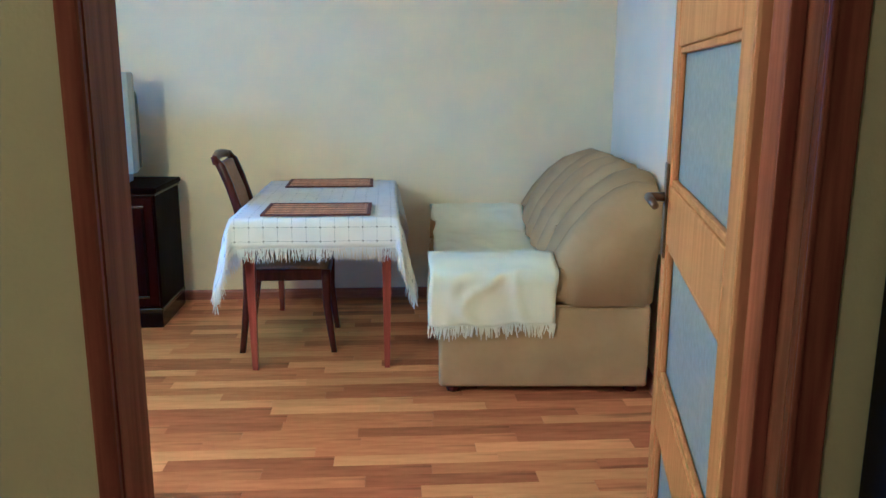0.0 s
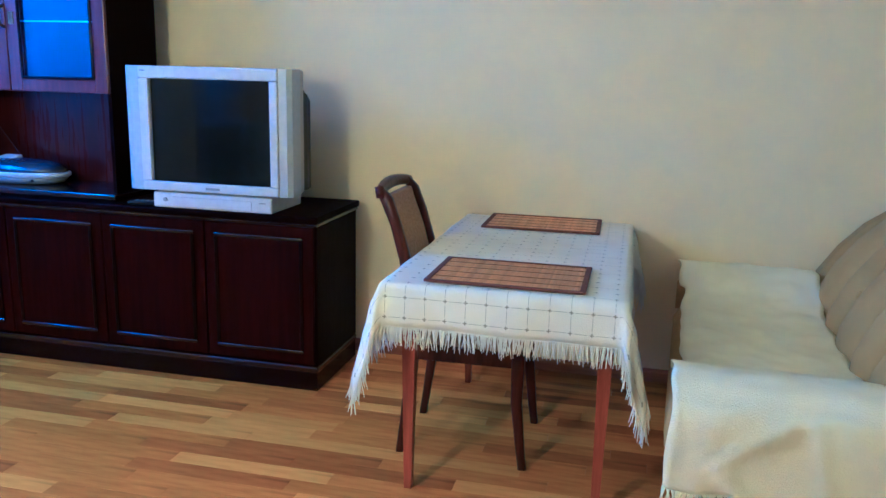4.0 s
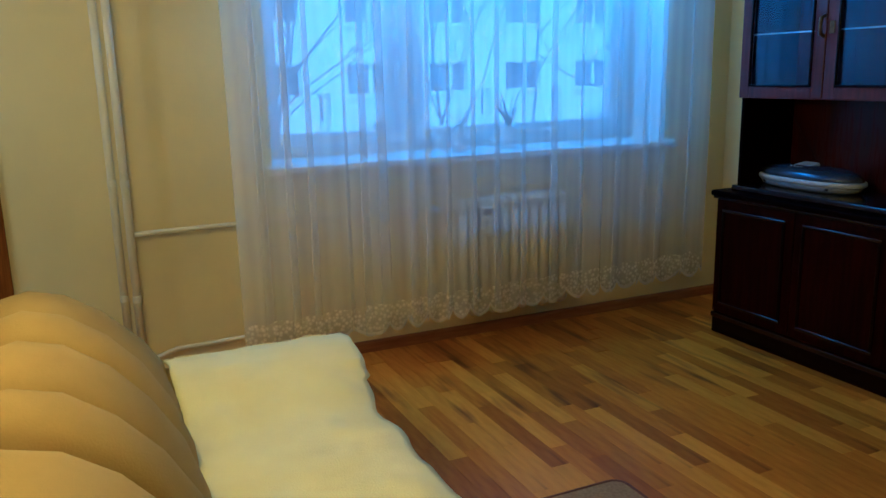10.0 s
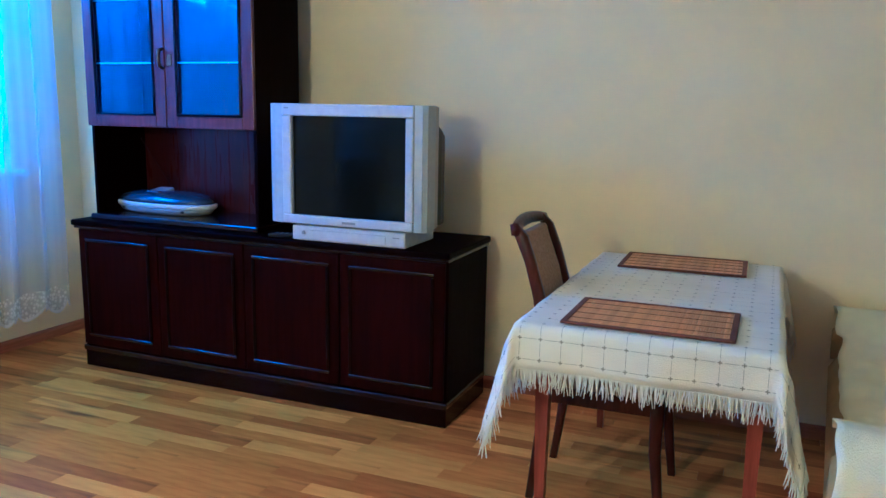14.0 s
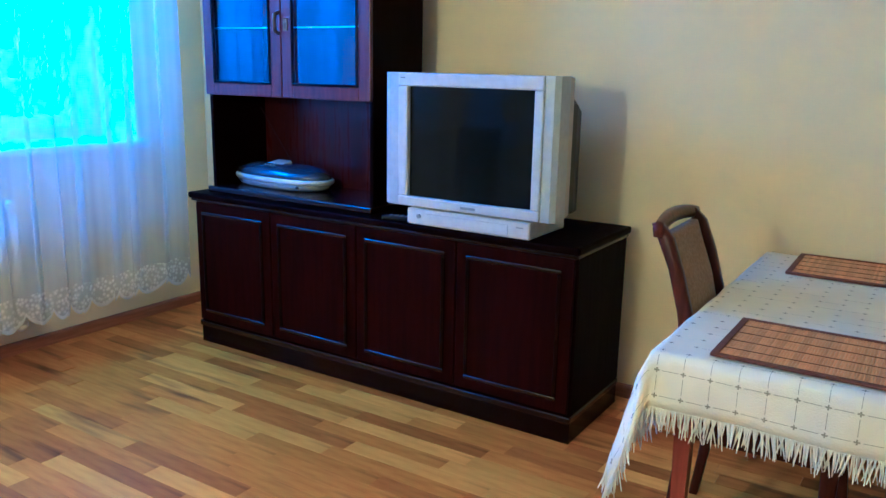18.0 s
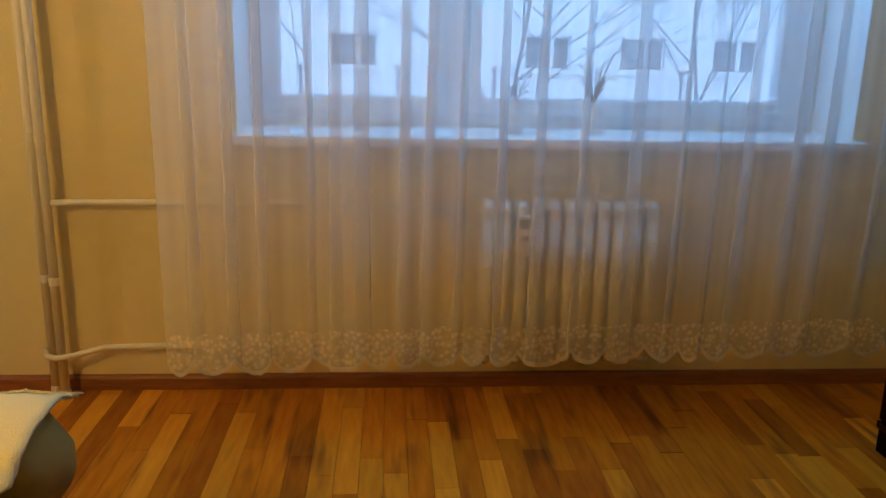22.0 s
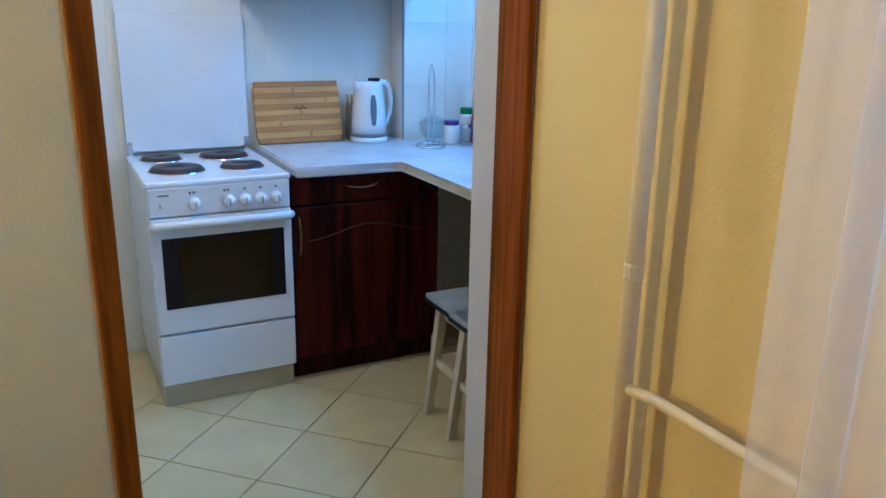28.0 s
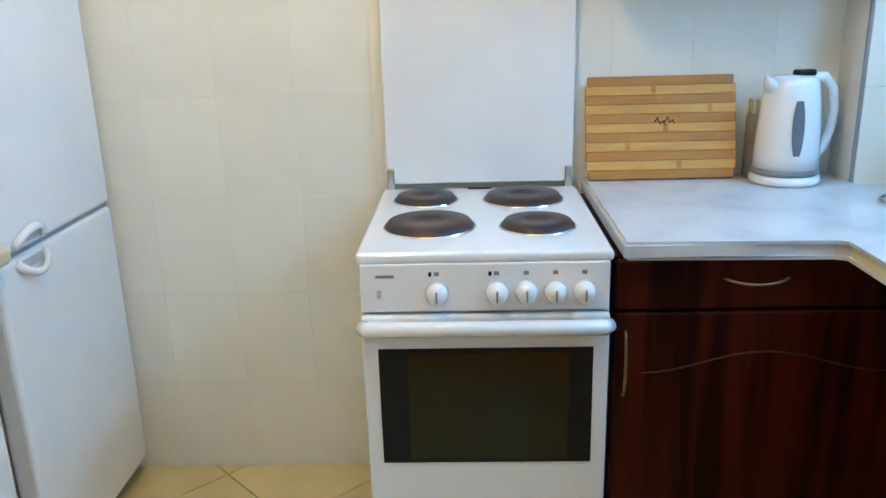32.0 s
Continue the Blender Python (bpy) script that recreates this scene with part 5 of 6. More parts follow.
# ---- kitchen ----
RED_KITCHEN = material("red_walnut_laminate", (0.058, 0.008, 0.003), 0.32, second=(0.014, 0.0022, 0.0012), scale=3.2, stretch=(7, 7, 0.55), bump=0.03, spec=0.12, detail=5, spread=(0.4, 0.62))
GROOVE_LIGHT = material("worn_red_groove", (0.055, 0.012, 0.005), 0.4, second=(0.035, 0.008, 0.003), scale=12)
WORKTOP = material("pale_marble_laminate", (0.66, 0.65, 0.64), 0.3, second=(0.50, 0.50, 0.52), scale=9, detail=8, spread=(0.42, 0.72), bump=0.03)
WORKTOP_EDGE = material("cream_worktop_edge", (0.70, 0.62, 0.42), 0.4, second=(0.62, 0.54, 0.34), scale=14)
PLATE = material("cast_iron_plate", (0.030, 0.022, 0.022), 0.42, second=(0.075, 0.030, 0.022), scale=9, bump=0.1, spread=(0.45, 0.7))
OVEN_GLASS = material("oven_glass", (0.022, 0.020, 0.008), 0.10, second=(0.013, 0.012, 0.005), scale=4, spec=0.3)
BEIGE = material("beige_plastic", (0.56, 0.50, 0.34), 0.5, second=(0.50, 0.44, 0.29), scale=14)
BAMBOO_LIGHT = material("light_bamboo", (0.72, 0.39, 0.095), 0.5, second=(0.62, 0.31, 0.070), scale=6, stretch=(1.2, 8, 8), vary=0.06, bump=0.05)
BAMBOO_DARK = material("dark_bamboo", (0.52, 0.235, 0.045), 0.5, second=(0.43, 0.175, 0.032), scale=6, stretch=(1.2, 8, 8), vary=0.08, bump=0.05)
GREY_TRIM = material("grey_trim", (0.28, 0.30, 0.33), 0.4, scale=20)
CLEAR = thin_glass("clear_glass", (0.93, 0.95, 0.95), 0.10)
SMOKED = thin_glass("smoked_glass", (0.75, 0.70, 0.62), 0.10)
STOOL_WOOD = material("pale_stool_wood", (0.70, 0.60, 0.42), 0.45, second=(0.63, 0.53, 0.35), scale=6, stretch=(9, 9, 1), bump=0.05)
STOOL_TOP = material("grey_stool_laminate", (0.40, 0.43, 0.42), 0.4, second=(0.34, 0.37, 0.36), scale=18)
RED_PACK = material("red_packaging", (0.55, 0.03, 0.03), 0.4, second=(0.45, 0.02, 0.03), scale=9)
BLUE_PACK = material("blue_plastic_bag", (0.02, 0.16, 0.42), 0.35, second=(0.015, 0.11, 0.33), scale=12, bump=0.5, bump_scale=25)
GREEN_PACK = material("green_cap", (0.02, 0.20, 0.05), 0.4)
PURPLE_PACK = material("purple_lid", (0.10, 0.05, 0.25), 0.4)
TEAL_STICKER = material("teal_sticker", (0.06, 0.26, 0.32), 0.5, second=(0.10, 0.34, 0.22), scale=30)
YELLOW_PACK = material("yellow_label", (0.75, 0.55, 0.12), 0.5)


def cooker():
    """Free-standing white electric cooker with four plates, knobs, oven door and a raised lid. Front faces +y."""
    ob = thing("electric_cooker", pose(-3.03, -0.055, 0), "white electric cooker with four hot plates and raised lid", "cooker")
    w, d = 0.25, 0.56
    part("plinth", box(-w + 0.006, -d + 0.02, 0, w - 0.006, -0.015, 0.088, 0.003), BEIGE, ob, "beige plinth")
    part("body", box(-w, -d, 0.09, w, -0.004, 0.822, 0.004), ENAMEL, ob)
    part("drawer_front", box(-w + 0.002, -0.002, 0.096, w - 0.002, 0.018, 0.288, 0.005), ENAMEL, ob)
    door = part("oven_door", box(-w + 0.002, -0.002, 0.296, w - 0.002, 0.022, 0.722, 0.006), ENAMEL, ob, "white oven door")
    part("oven_window", box(-0.216, 0.0215, 0.392, 0.216, 0.0245, 0.652, 0.001), BLACK, door, "black glass oven window")
    part("oven_window_inner", box(-0.168, 0.0242, 0.402, 0.158, 0.0256, 0.642, 0.0005), OVEN_GLASS, door)
    part("oven_handle", tube([(-0.243, 0.032, 0.702), (-0.235, 0.044, 0.702), (0.235, 0.044, 0.702), (0.243, 0.032, 0.702)], 0.016, 12), ENAMEL, door, "white bar handle", True)
    for s in (-1, 1):
        part("handle_post", box(s * 0.225 - 0.012, 0.02, 0.692, s * 0.225 + 0.012, 0.040, 0.712, 0.003), ENAMEL, door)
    panel = part("control_panel", box(-w + 0.004, -0.003, 0.728, w - 0.004, 0.014, 0.828, 0.003), ENAMEL, ob, "white control panel")
    for x in (0.094, -0.024, -0.082, -0.139, -0.196):
        knob = part("knob", lathe([(0.0235, 0), (0.0225, 0.012), (0.0185, 0.02), (0.0165, 0.03), (0, 0.031)], 20), ENAMEL, ob, "white round knob", True)
        knob.matrix_basis = pose(x, 0.0145, 0.768, -90)
        part("pointer", box(-0.0018, -0.012, 0.0305, 0.0018, 0.012, 0.0325, 0.0005), SILVER_DARK, knob)
        part("dial_mark", box(x - 0.005, 0.0138, 0.803, x + 0.005, 0.0146, 0.811), SILVER_DARK, panel)
        part("dial_mark", box(x + 0.010, 0.0138, 0.802, x + 0.016, 0.0146, 0.811), BLACK, panel) if x > -0.05 else None
    part("maker_badge", box(0.178, 0.0138, 0.800, 0.215, 0.0148, 0.806), SILVER_DARK, panel, "small grey maker's badge")
    part("lamp_lens", box(0.205, 0.0138, 0.758, 0.213, 0.0150, 0.774, 0.001), BEIGE, panel)
    # hob pan with a raised rim
    part("hob", box(-w - 0.004, -d - 0.005, 0.826, w + 0.004, 0.012, 0.850, 0.009, segments=3), ENAMEL, ob)
    for x, y, r in ((0.135, -0.43, 0.074), (-0.105, -0.425, 0.092), (0.115, -0.185, 0.094), (-0.12, -0.175, 0.076)):
        plate = part("hot_plate", lathe([(r + 0.004, 0.850), (r + 0.004, 0.854), (r, 0.856), (r - 0.004, 0.864), (r * 0.36, 0.864), (r * 0.33, 0.8615), (0, 0.8615)], 36, at=(x, y, 0)), PLATE, ob, "dark cast-iron hot plate", True)
        part("rim", lathe([(r + 0.003, 0.8495), (r + 0.008, 0.8505), (r + 0.006, 0.8535), (r + 0.003, 0.853)], 36, at=(x, y, 0)), CHROME, plate)
    for s in (-1, 1):
        part("lid_hinge", box(s * 0.232 - 0.010, -d - 0.012, 0.848, s * 0.232 + 0.010, -d + 0.010, 0.905, 0.003), CHROME, ob, "steel lid hinge")
    part("vent", box(-0.03, -d + 0.006, 0.8495, 0.03, -d + 0.018, 0.8525, 0.001), BLACK, ob)
    lid = part("lid", box(-w + 0.006, -d - 0.022, 0.862, w - 0.006, -d - 0.004, 1.40, 0.004), ENAMEL, ob, "raised white enamel lid")
    return ob


cooker()
board = thing("splash_board", pose(-3.03, -0.648, 0.86), "plain white board on the wall behind the cooker", "wall panel")
part("sheet", box(-0.243, 0, 0, 0.243, 0.006, 1.06, 0.001), ENAMEL, board)


def base_cabinet():
    ob = thing("kitchen_base_cabinet", pose(-3.595, -0.075, 0), "dark red walnut kitchen cabinet with drawer and door", "cabinet")
    w = 0.305
    part("plinth", box(-w, -0.54, 0, w, -0.045, 0.10), RED_KITCHEN, ob)
    part("body", box(-w, -0.56, 0.10, w, -0.005, 0.825, 0.002), RED_KITCHEN, ob)
    drawer = part("drawer", box(-w + 0.002, -0.004, 0.718, w - 0.002, 0.016, 0.822, 0.005), RED_KITCHEN, ob)
    door = part("door", box(-w + 0.002, -0.004, 0.103, w - 0.002, 0.016, 0.711, 0.005), RED_KITCHEN, ob)
    arch = [(w - 0.06 - 2 * (w - 0.06) * k / 16, 0.0165, 0.60 + 0.028 * math.sin(math.pi * k / 16) ** 2 * 1.6 - 0.02) for k in range(17)]
    part("arched_groove", tube(arch, 0.0020, 6), GROOVE_LIGHT, door, "worn lighter arched groove")
    grip = [(0.092 - 0.125 * k / 10, 0.016 + 0.022 * math.sin(math.pi * k / 10) ** 0.6, 0.781 - 0.006 * math.sin(math.pi * k / 10)) for k in range(11)]
    part("drawer_handle", tube(grip, 0.0032, 8), BRASS, drawer, "thin curved dull metal handle", True)
    grip = [(0.282, 0.016 + 0.022 * math.sin(math.pi * k / 10) ** 0.6, 0.675 - 0.145 * k / 10) for k in range(11)]
    part("door_handle", tube(grip, 0.0032, 8), BRASS, door, "thin curved dull metal handle", True)
    return ob


base_cabinet()


def worktop():
    """Marble-patterned worktop that turns the corner and runs on under the window as a breakfast bar."""
    ob = thing("kitchen_worktop", pose(-3.30, 0, 0.828), "pale marble-patterned worktop turning the corner under the window", "worktop")
    outline = [(0.0, -0.655), (0.0, -0.035), (-0.40, -0.035), (-0.425, -0.022), (-0.425, 0.94), (-0.995, 0.94), (-0.995, -0.504), (-0.65, -0.504), (-0.65, -0.655)]
    bm = ring_sweep([[(x, y, z) for x, y in outline] for z in (0.0, 0.038)])
    bmesh.ops.bevel(bm, geom=[e for e in bm.edges if abs(e.verts[0].co.z - e.verts[1].co.z) < 1e-6], offset=0.007, segments=2, affect="EDGES")
    part("top", bm, WORKTOP, ob)
    part("edge_band", box(-0.4275, -0.015, 0.004, -0.4235, 0.939, 0.033, 0.001), WORKTOP_EDGE, ob, "cream edge band")
    part("upstand", box(-0.995, -0.488, 0.038, -0.985, 0.935, 0.058, 0.003), WORKTOP, ob)
    part("bracket", box(-0.96, 0.86, -0.25, -0.94, 0.90, 0.0, 0.003), WHITE, ob)
    return ob


worktop()


def wall_cabinet():
    ob = thing("kitchen_wall_cabinet", pose(-3.62, -0.65, 1.475), "dark red walnut kitchen wall cabinet with two doors", "cabinet")
    w = 0.355
    part("body", box(-w, 0, 0, w, 0.29, 0.68, 0.002), RED_KITCHEN, ob)
    for s in (-1, 1):
        x0, x1 = sorted((s * 0.002, s * (w - 0.002)))
        door = part("door", box(x0, 0.291, 0.003, x1, 0.309, 0.677, 0.005), RED_KITCHEN, ob)
        grip = [(s * 0.03, 0.309 + 0.022 * math.sin(math.pi * k / 10) ** 0.6, 0.04 + 0.11 * k / 10) for k in range(11)]
        part("handle", tube(grip, 0.0032, 8), BRASS, door, "thin curved dull metal handle", True)
    return ob


wall_cabinet()


def fridge():
    """White fridge-freezer with rounded doors and scooped grips; its front faces -x."""
    ob = thing("fridge_freezer", pose(-2.02, -0.36, 0), "tall white fridge-freezer with two doors", "refrigerator")
    part("body", box(0.05, -0.275, 0.04, 0.60, 0.275, 1.75, 0.006), ENAMEL, ob)
    for name, z0, z1 in (("lower_door", 0.05, 0.818), ("upper_door", 0.828, 1.75)):
        door = part(name, box(-0.012, -0.275, z0, 0.046, 0.275, z1, 0.012, segments=3), ENAMEL, ob)
        up = name == "upper_door"
        z = z0 + 0.012 if up else z1 - 0.012
        s = 1 if up else -1
        rim = [(-0.012 - 0.020 * math.sin(math.pi * k / 14) ** 0.5, 0.085 + 0.12 * k / 14, z + s * 0.034 * math.sin(math.pi * k / 14) ** 0.6) for k in range(15)]
        grip = part("grip", tube(rim, 0.0075, 10, flat=1.4), ENAMEL, door, "white moulded bow grip", True)
        part("grip_hollow", box(-0.0135, 0.10, min(z, z + s * 0.022), -0.0118, 0.19, max(z, z + s * 0.022), 0.0006), SILVER, grip, "grey hollow behind the grip")
    part("seal", box(0.0, -0.27, 0.818, 0.05, 0.27, 0.828), GREY_TRIM, ob, "grey door seal")
    part("sticker", box(-0.0135, 0.072, 1.425, -0.0115, 0.125, 1.485, 0.0005), TEAL_STICKER, ob, "small blue-green sticker")
    for s in (-1, 1):
        part("foot", lathe([(0, 0), (0.02, 0), (0.02, 0.04), (0, 0.04)], 10, at=(0.1, s * 0.22, 0)), BLACK, ob)
        part("foot", lathe([(0, 0), (0.02, 0), (0.02, 0.04), (0, 0.04)], 10, at=(0.55, s * 0.22, 0)), BLACK, ob)
    return ob


fridge()


def washer():
    """White dishwasher under a cream worktop; front faces -x."""
    ob = thing("dishwasher", pose(-2.042, 0.238, 0), "white slim dishwasher with button panel under a worktop", "dishwasher")
    part("plinth", box(0.05, -0.225, 0, 0.55, 0.225, 0.09), BLACK, ob)
    part("body", box(0.02, -0.225, 0.09, 0.56, 0.225, 0.822, 0.003), ENAMEL, ob)
    door = part("door", box(-0.004, -0.222, 0.10, 0.022, 0.222, 0.685, 0.008, segments=3), ENAMEL, ob)
    panel = part("control_panel", box(-0.018, -0.222, 0.692, 0.022, 0.222, 0.818, 0.008, segments=3), ENAMEL, ob)
    part("grip_recess", box(-0.0195, -0.115, 0.712, -0.017, -0.015, 0.752, 0.004), SILVER, panel, "grey grip recess")
    part("rotary_knob", lathe([(0.02, 0), (0.018, 0.012), (0, 0.013)], 16), SILVER, panel, "", True).matrix_basis = pose(-0.018, 0.10, 0.735, 0, -90)
    for k in range(7):
        part("button", box(-0.0205, -0.19 + k * 0.022, 0.778, -0.0175, -0.182 + k * 0.022, 0.790, 0.001), SILVER_DARK, panel)
    return ob


washer()
side_top = thing("side_worktop", pose(-2.06, 0.468, 0.826), "cream worktop with rounded edge over the dishwasher", "worktop")
part("top", box(0, -0.572, 0, 0.645, 0.598, 0.038, 0.012, segments=3), WORKTOP_EDGE, side_top)
side_unit = thing("side_cabinet", pose(-2.0, 0.775, 0), "white kitchen cabinet beside the dishwasher", "cabinet")
part("body", box(0.0, -0.30, 0, 0.56, 0.30, 0.824, 0.003), WHITE, side_unit)
part("door", box(-0.02, -0.298, 0.09, -0.001, 0.298, 0.82, 0.004), WHITE, side_unit)
splash = thing("splashback", pose(-1.405, 0.42, 0.866), "cream laminate panel with white trim above the side worktop", "wall panel")
part("board", box(-0.012, -0.47, 0, 0, 0.68, 0.62, 0.002), WORKTOP_EDGE, splash)
part("trim", box(-0.030, -0.485, 0, -0.002, -0.470, 0.62, 0.003), WHITE, splash)


def stool(m):
    ob = thing("stool", m, "pale wooden kitchen stool with grey top under the bar", "stool", "kitchen stools")
    part("top", box(-0.175, -0.175, 0.452, 0.175, 0.175, 0.470, 0.004), STOOL_TOP, ob, "grey laminate seat")
    part("edge", box(-0.178, -0.178, 0.438, 0.178, 0.178, 0.453, 0.003), BLACK, ob, "dark seat edge")
    for sx in (-1, 1):
        for sy in (-1, 1):
            rings = [[(sx * c + a * r, sy * c + b * r, z) for a, b in ((-1, -1), (1, -1), (1, 1), (-1, 1))] for c, r, z in ((0.165, 0.013, 0), (0.128, 0.017, 0.438))]
            part("leg", ring_sweep(rings), STOOL_WOOD, ob)
    for s in (-1, 1):
        part("apron", box(-0.12, s * 0.122 - 0.009, 0.385, 0.12, s * 0.122 + 0.009, 0.437, 0.002), STOOL_WOOD, ob)
        part("apron", box(s * 0.122 - 0.009, -0.11, 0.385, s * 0.122 + 0.009, 0.11, 0.437, 0.002), STOOL_WOOD, ob)
        part("stretcher", box(-0.135, s * 0.14 - 0.008, 0.24, 0.135, s * 0.14 + 0.008, 0.268, 0.003), STOOL_WOOD, ob)
        part("stretcher", box(s * 0.143 - 0.008, -0.13, 0.20, s * 0.143 + 0.008, 0.13, 0.228, 0.003), STOOL_WOOD, ob)
    return ob


first_stool = stool(pose(-3.81, 0.545, 0))
copy_thing(first_stool, pose(-3.80, 0.745, 0, 0, 0, 0))


def cutting_board():
    ob = thing("cutting_board", pose(-3.495, -0.595, 0.868, 13), "striped bamboo cutting board leaning on the kitchen wall", "cutting board")
    w, h = 0.19, 0.262
    rows = 11
    for k in range(rows):
        z0, z1 = h * k / rows, h * (k + 1) / rows
        a = 0.006 if k in (0, rows - 1) else 0
        part("strip", box(-w + a, -0.009, z0, w - a, 0.009, z1 - 0.0004, 0.0015), BAMBOO_LIGHT if k % 2 else BAMBOO_DARK, ob)
    rng = random.Random(9)
    for k in range(rows):
        x = rng.uniform(-w * 0.8, w * 0.6)
        part("joint", box(x, 0.0088, h * k / rows + 0.002, x + 0.012, 0.0094, h * (k + 1) / rows - 0.003), BAMBOO_DARK, ob)
    bm = bmesh.new()
    for dx, dz, l in ((0.0, 0.0, 0.010), (0.012, 0.002, 0.016), (0.024, -0.004, 0.012), (0.038, 0.002, 0.014)):
        tube([(-0.035 + dx, 0.0095, 0.14 + dz), (-0.03 + dx, 0.0095, 0.14 + dz + l)], 0.0012, 5, bm)
        tube([(-0.03 + dx, 0.0095, 0.14 + dz + l), (-0.022 + dx, 0.0095, 0.142 + dz)], 0.0010, 5, bm)
    part("burnt_scrawl", bm, MAHOGANY_EDGE, ob, "small burnt illegible marking")
    return ob


cutting_board()


GAUGE = material("smoked_gauge", (0.16, 0.18, 0.20), 0.3, second=(0.12, 0.14, 0.16), scale=20)


def kettle():
    ob = thing("electric_kettle", pose(-3.79, -0.545, 0.868, 0, 0, 14), "white electric kettle with grey water gauge on its base", "kettle")
    part("base", lathe([(0, 0), (0.082, 0), (0.085, 0.008), (0.083, 0.018), (0.074, 0.022), (0, 0.022)], 28), ENAMEL, ob, "white kettle base", True)
    part("ring", lathe([(0.076, 0.022), (0.0785, 0.024), (0.0785, 0.036), (0.077, 0.038)], 28), SILVER_DARK, ob, "grey foot ring", True)
    prof = [(0, 0.036), (0.077, 0.036), (0.0765, 0.08), (0.073, 0.14), (0.067, 0.20), (0.061, 0.238), (0.056, 0.252), (0.045, 0.258), (0, 0.26)]
    body = part("body", lathe(prof, 32), ENAMEL, ob, "white plastic jug", True)
    rings = [[(x, 0.03 * s * math.cos(a), z + 0.02 * math.sin(a)) for a in (2 * math.pi * k / 12 for k in range(12))] for x, z, s in ((0.03, 0.222, 0.8), (0.055, 0.234, 0.85), (0.068, 0.241, 0.6), (0.074, 0.245, 0.3))]
    part("spout", ring_sweep(rings), ENAMEL, ob, "", True)
    grip = [(-0.048, 0, 0.25), (-0.085, 0, 0.252), (-0.112, 0, 0.225), (-0.122, 0, 0.175), (-0.116, 0, 0.12), (-0.098, 0, 0.075), (-0.072, 0, 0.055)]
    part("handle", tube(grip, [0.014, 0.014, 0.013, 0.012, 0.012, 0.011, 0.010], 12), ENAMEL, ob, "", True)
    part("lid_button", box(-0.055, -0.014, 0.256, -0.005, 0.014, 0.272, 0.005), BLACK, ob, "black lid button")
    gauge = []
    for k in range(9):
        z = 0.075 + 0.13 * k / 8
        r = 0.0775 - 0.07 * max(0, z - 0.08) * 0.9
        half = 0.014 * math.sin(math.pi * (0.08 + 0.84 * k / 8)) ** 0.5
        gauge.append([(-half, r + 0.0, z), (half, r + 0.0, z), (half, r - 0.01, z), (-half, r - 0.01, z)])
    part("water_gauge", ring_sweep(gauge), GAUGE, ob, "grey water gauge").matrix_basis = pose(0, 0, 0, 0, 0, -18) @ Matrix.Translation((0, 0.001, 0))
    return ob


kettle()


def towel_stand():
    ob = thing("paper_towel_stand", pose(-3.975, -0.295, 0.867), "thin chrome wire stand for kitchen paper", "stand")
    ring = [(0.062 * math.cos(a), 0.062 * math.sin(a), 0.005) for a in (2 * math.pi * k / 32 for k in range(33))]
    part("base_ring", tube(ring, 0.004, 8), CHROME, ob, "", True)
    loop = [(-0.017, 0.0, 0.005), (-0.016, 0, 0.28), (-0.012, 0, 0.325), (0, 0, 0.342), (0.012, 0, 0.325), (0.016, 0, 0.28), (0.017, 0, 0.005)]
    part("loop", tube(loop, 0.0033, 8), CHROME, ob, "", True).matrix_basis = pose(0, 0, 0, 0, 0, 20)
    part("cross_wire", tube([(-0.062, 0, 0.005), (0.062, 0, 0.005)], 0.003, 6), CHROME, ob).matrix_basis = pose(0, 0, 0, 0, 0, 20)
    return ob


towel_stand()


def jar(name, x, y, r, h, mat, cap, label, category, cap_r=None):
    ob = thing(name, pose(x, y, 0.867), label, category)
    body = part("body", lathe([(0, 0), (r * 0.92, 0), (r, 0.006), (r, h * 0.75), (r * 0.86, h * 0.84), (0, h * 0.84)], 20), mat, ob, "", True)
    if cap:
        part("cap", lathe([(0, h * 0.82), ((cap_r or r * 0.9), h * 0.82), ((cap_r or r * 0.9), h), (0, h)], 20), cap, ob)
    return ob


bowl = thing("glass_bowl", pose(-4.04, -0.405, 0.867), "clear glass lidded sugar bowl on the worktop", "bowl")
part("body", lathe([(0, 0), (0.035, 0), (0.04, 0.012), (0.062, 0.05), (0.066, 0.085), (0.062, 0.085), (0.056, 0.05), (0.03, 0.012), (0, 0.01)], 26), CLEAR, bowl, "", True)
part("lid", lathe([(0.066, 0.086), (0.05, 0.105), (0.015, 0.118), (0.012, 0.13), (0.016, 0.142), (0, 0.146), (0, 0.112), (0.04, 0.098), (0.06, 0.086)], 26), CLEAR, bowl, "clear glass lid", True)
jar("sugar_jar", -4.10, -0.345, 0.036, 0.10, WHITE, PURPLE_PACK, "white jar with purple lid on the worktop", "jar")
jar("glass_jar", -4.125, -0.262, 0.026, 0.095, CLEAR, CHROME, "small clear glass shaker with metal cap", "jar")
jar("green_bottle", -4.185, -0.37, 0.03, 0.15, WHITE, GREEN_PACK, "small white bottle with green cap", "bottle")
jar("coffee_tin", -4.205, -0.185, 0.043, 0.145, RED_PACK, BLACK, "red coffee tin with yellow label and dark lid", "tin", 0.044)
tin_band = bpy.data.objects["coffee_tin"]
part("label", lathe([(0.0435, 0.03), (0.0442, 0.032), (0.0442, 0.075), (0.0435, 0.077)], 20), YELLOW_PACK, tin_band, "yellow paper label")
jar("smoked_jar", -3.735, -0.60, 0.030, 0.20, SMOKED, CHROME, "tall smoked glass storage jar with metal lid", "jar", 0.027)
red_box = thing("red_packet", pose(-4.225, -0.30, 0.867, 0, 0, 20), "crumpled red food packet on the worktop", "packet")
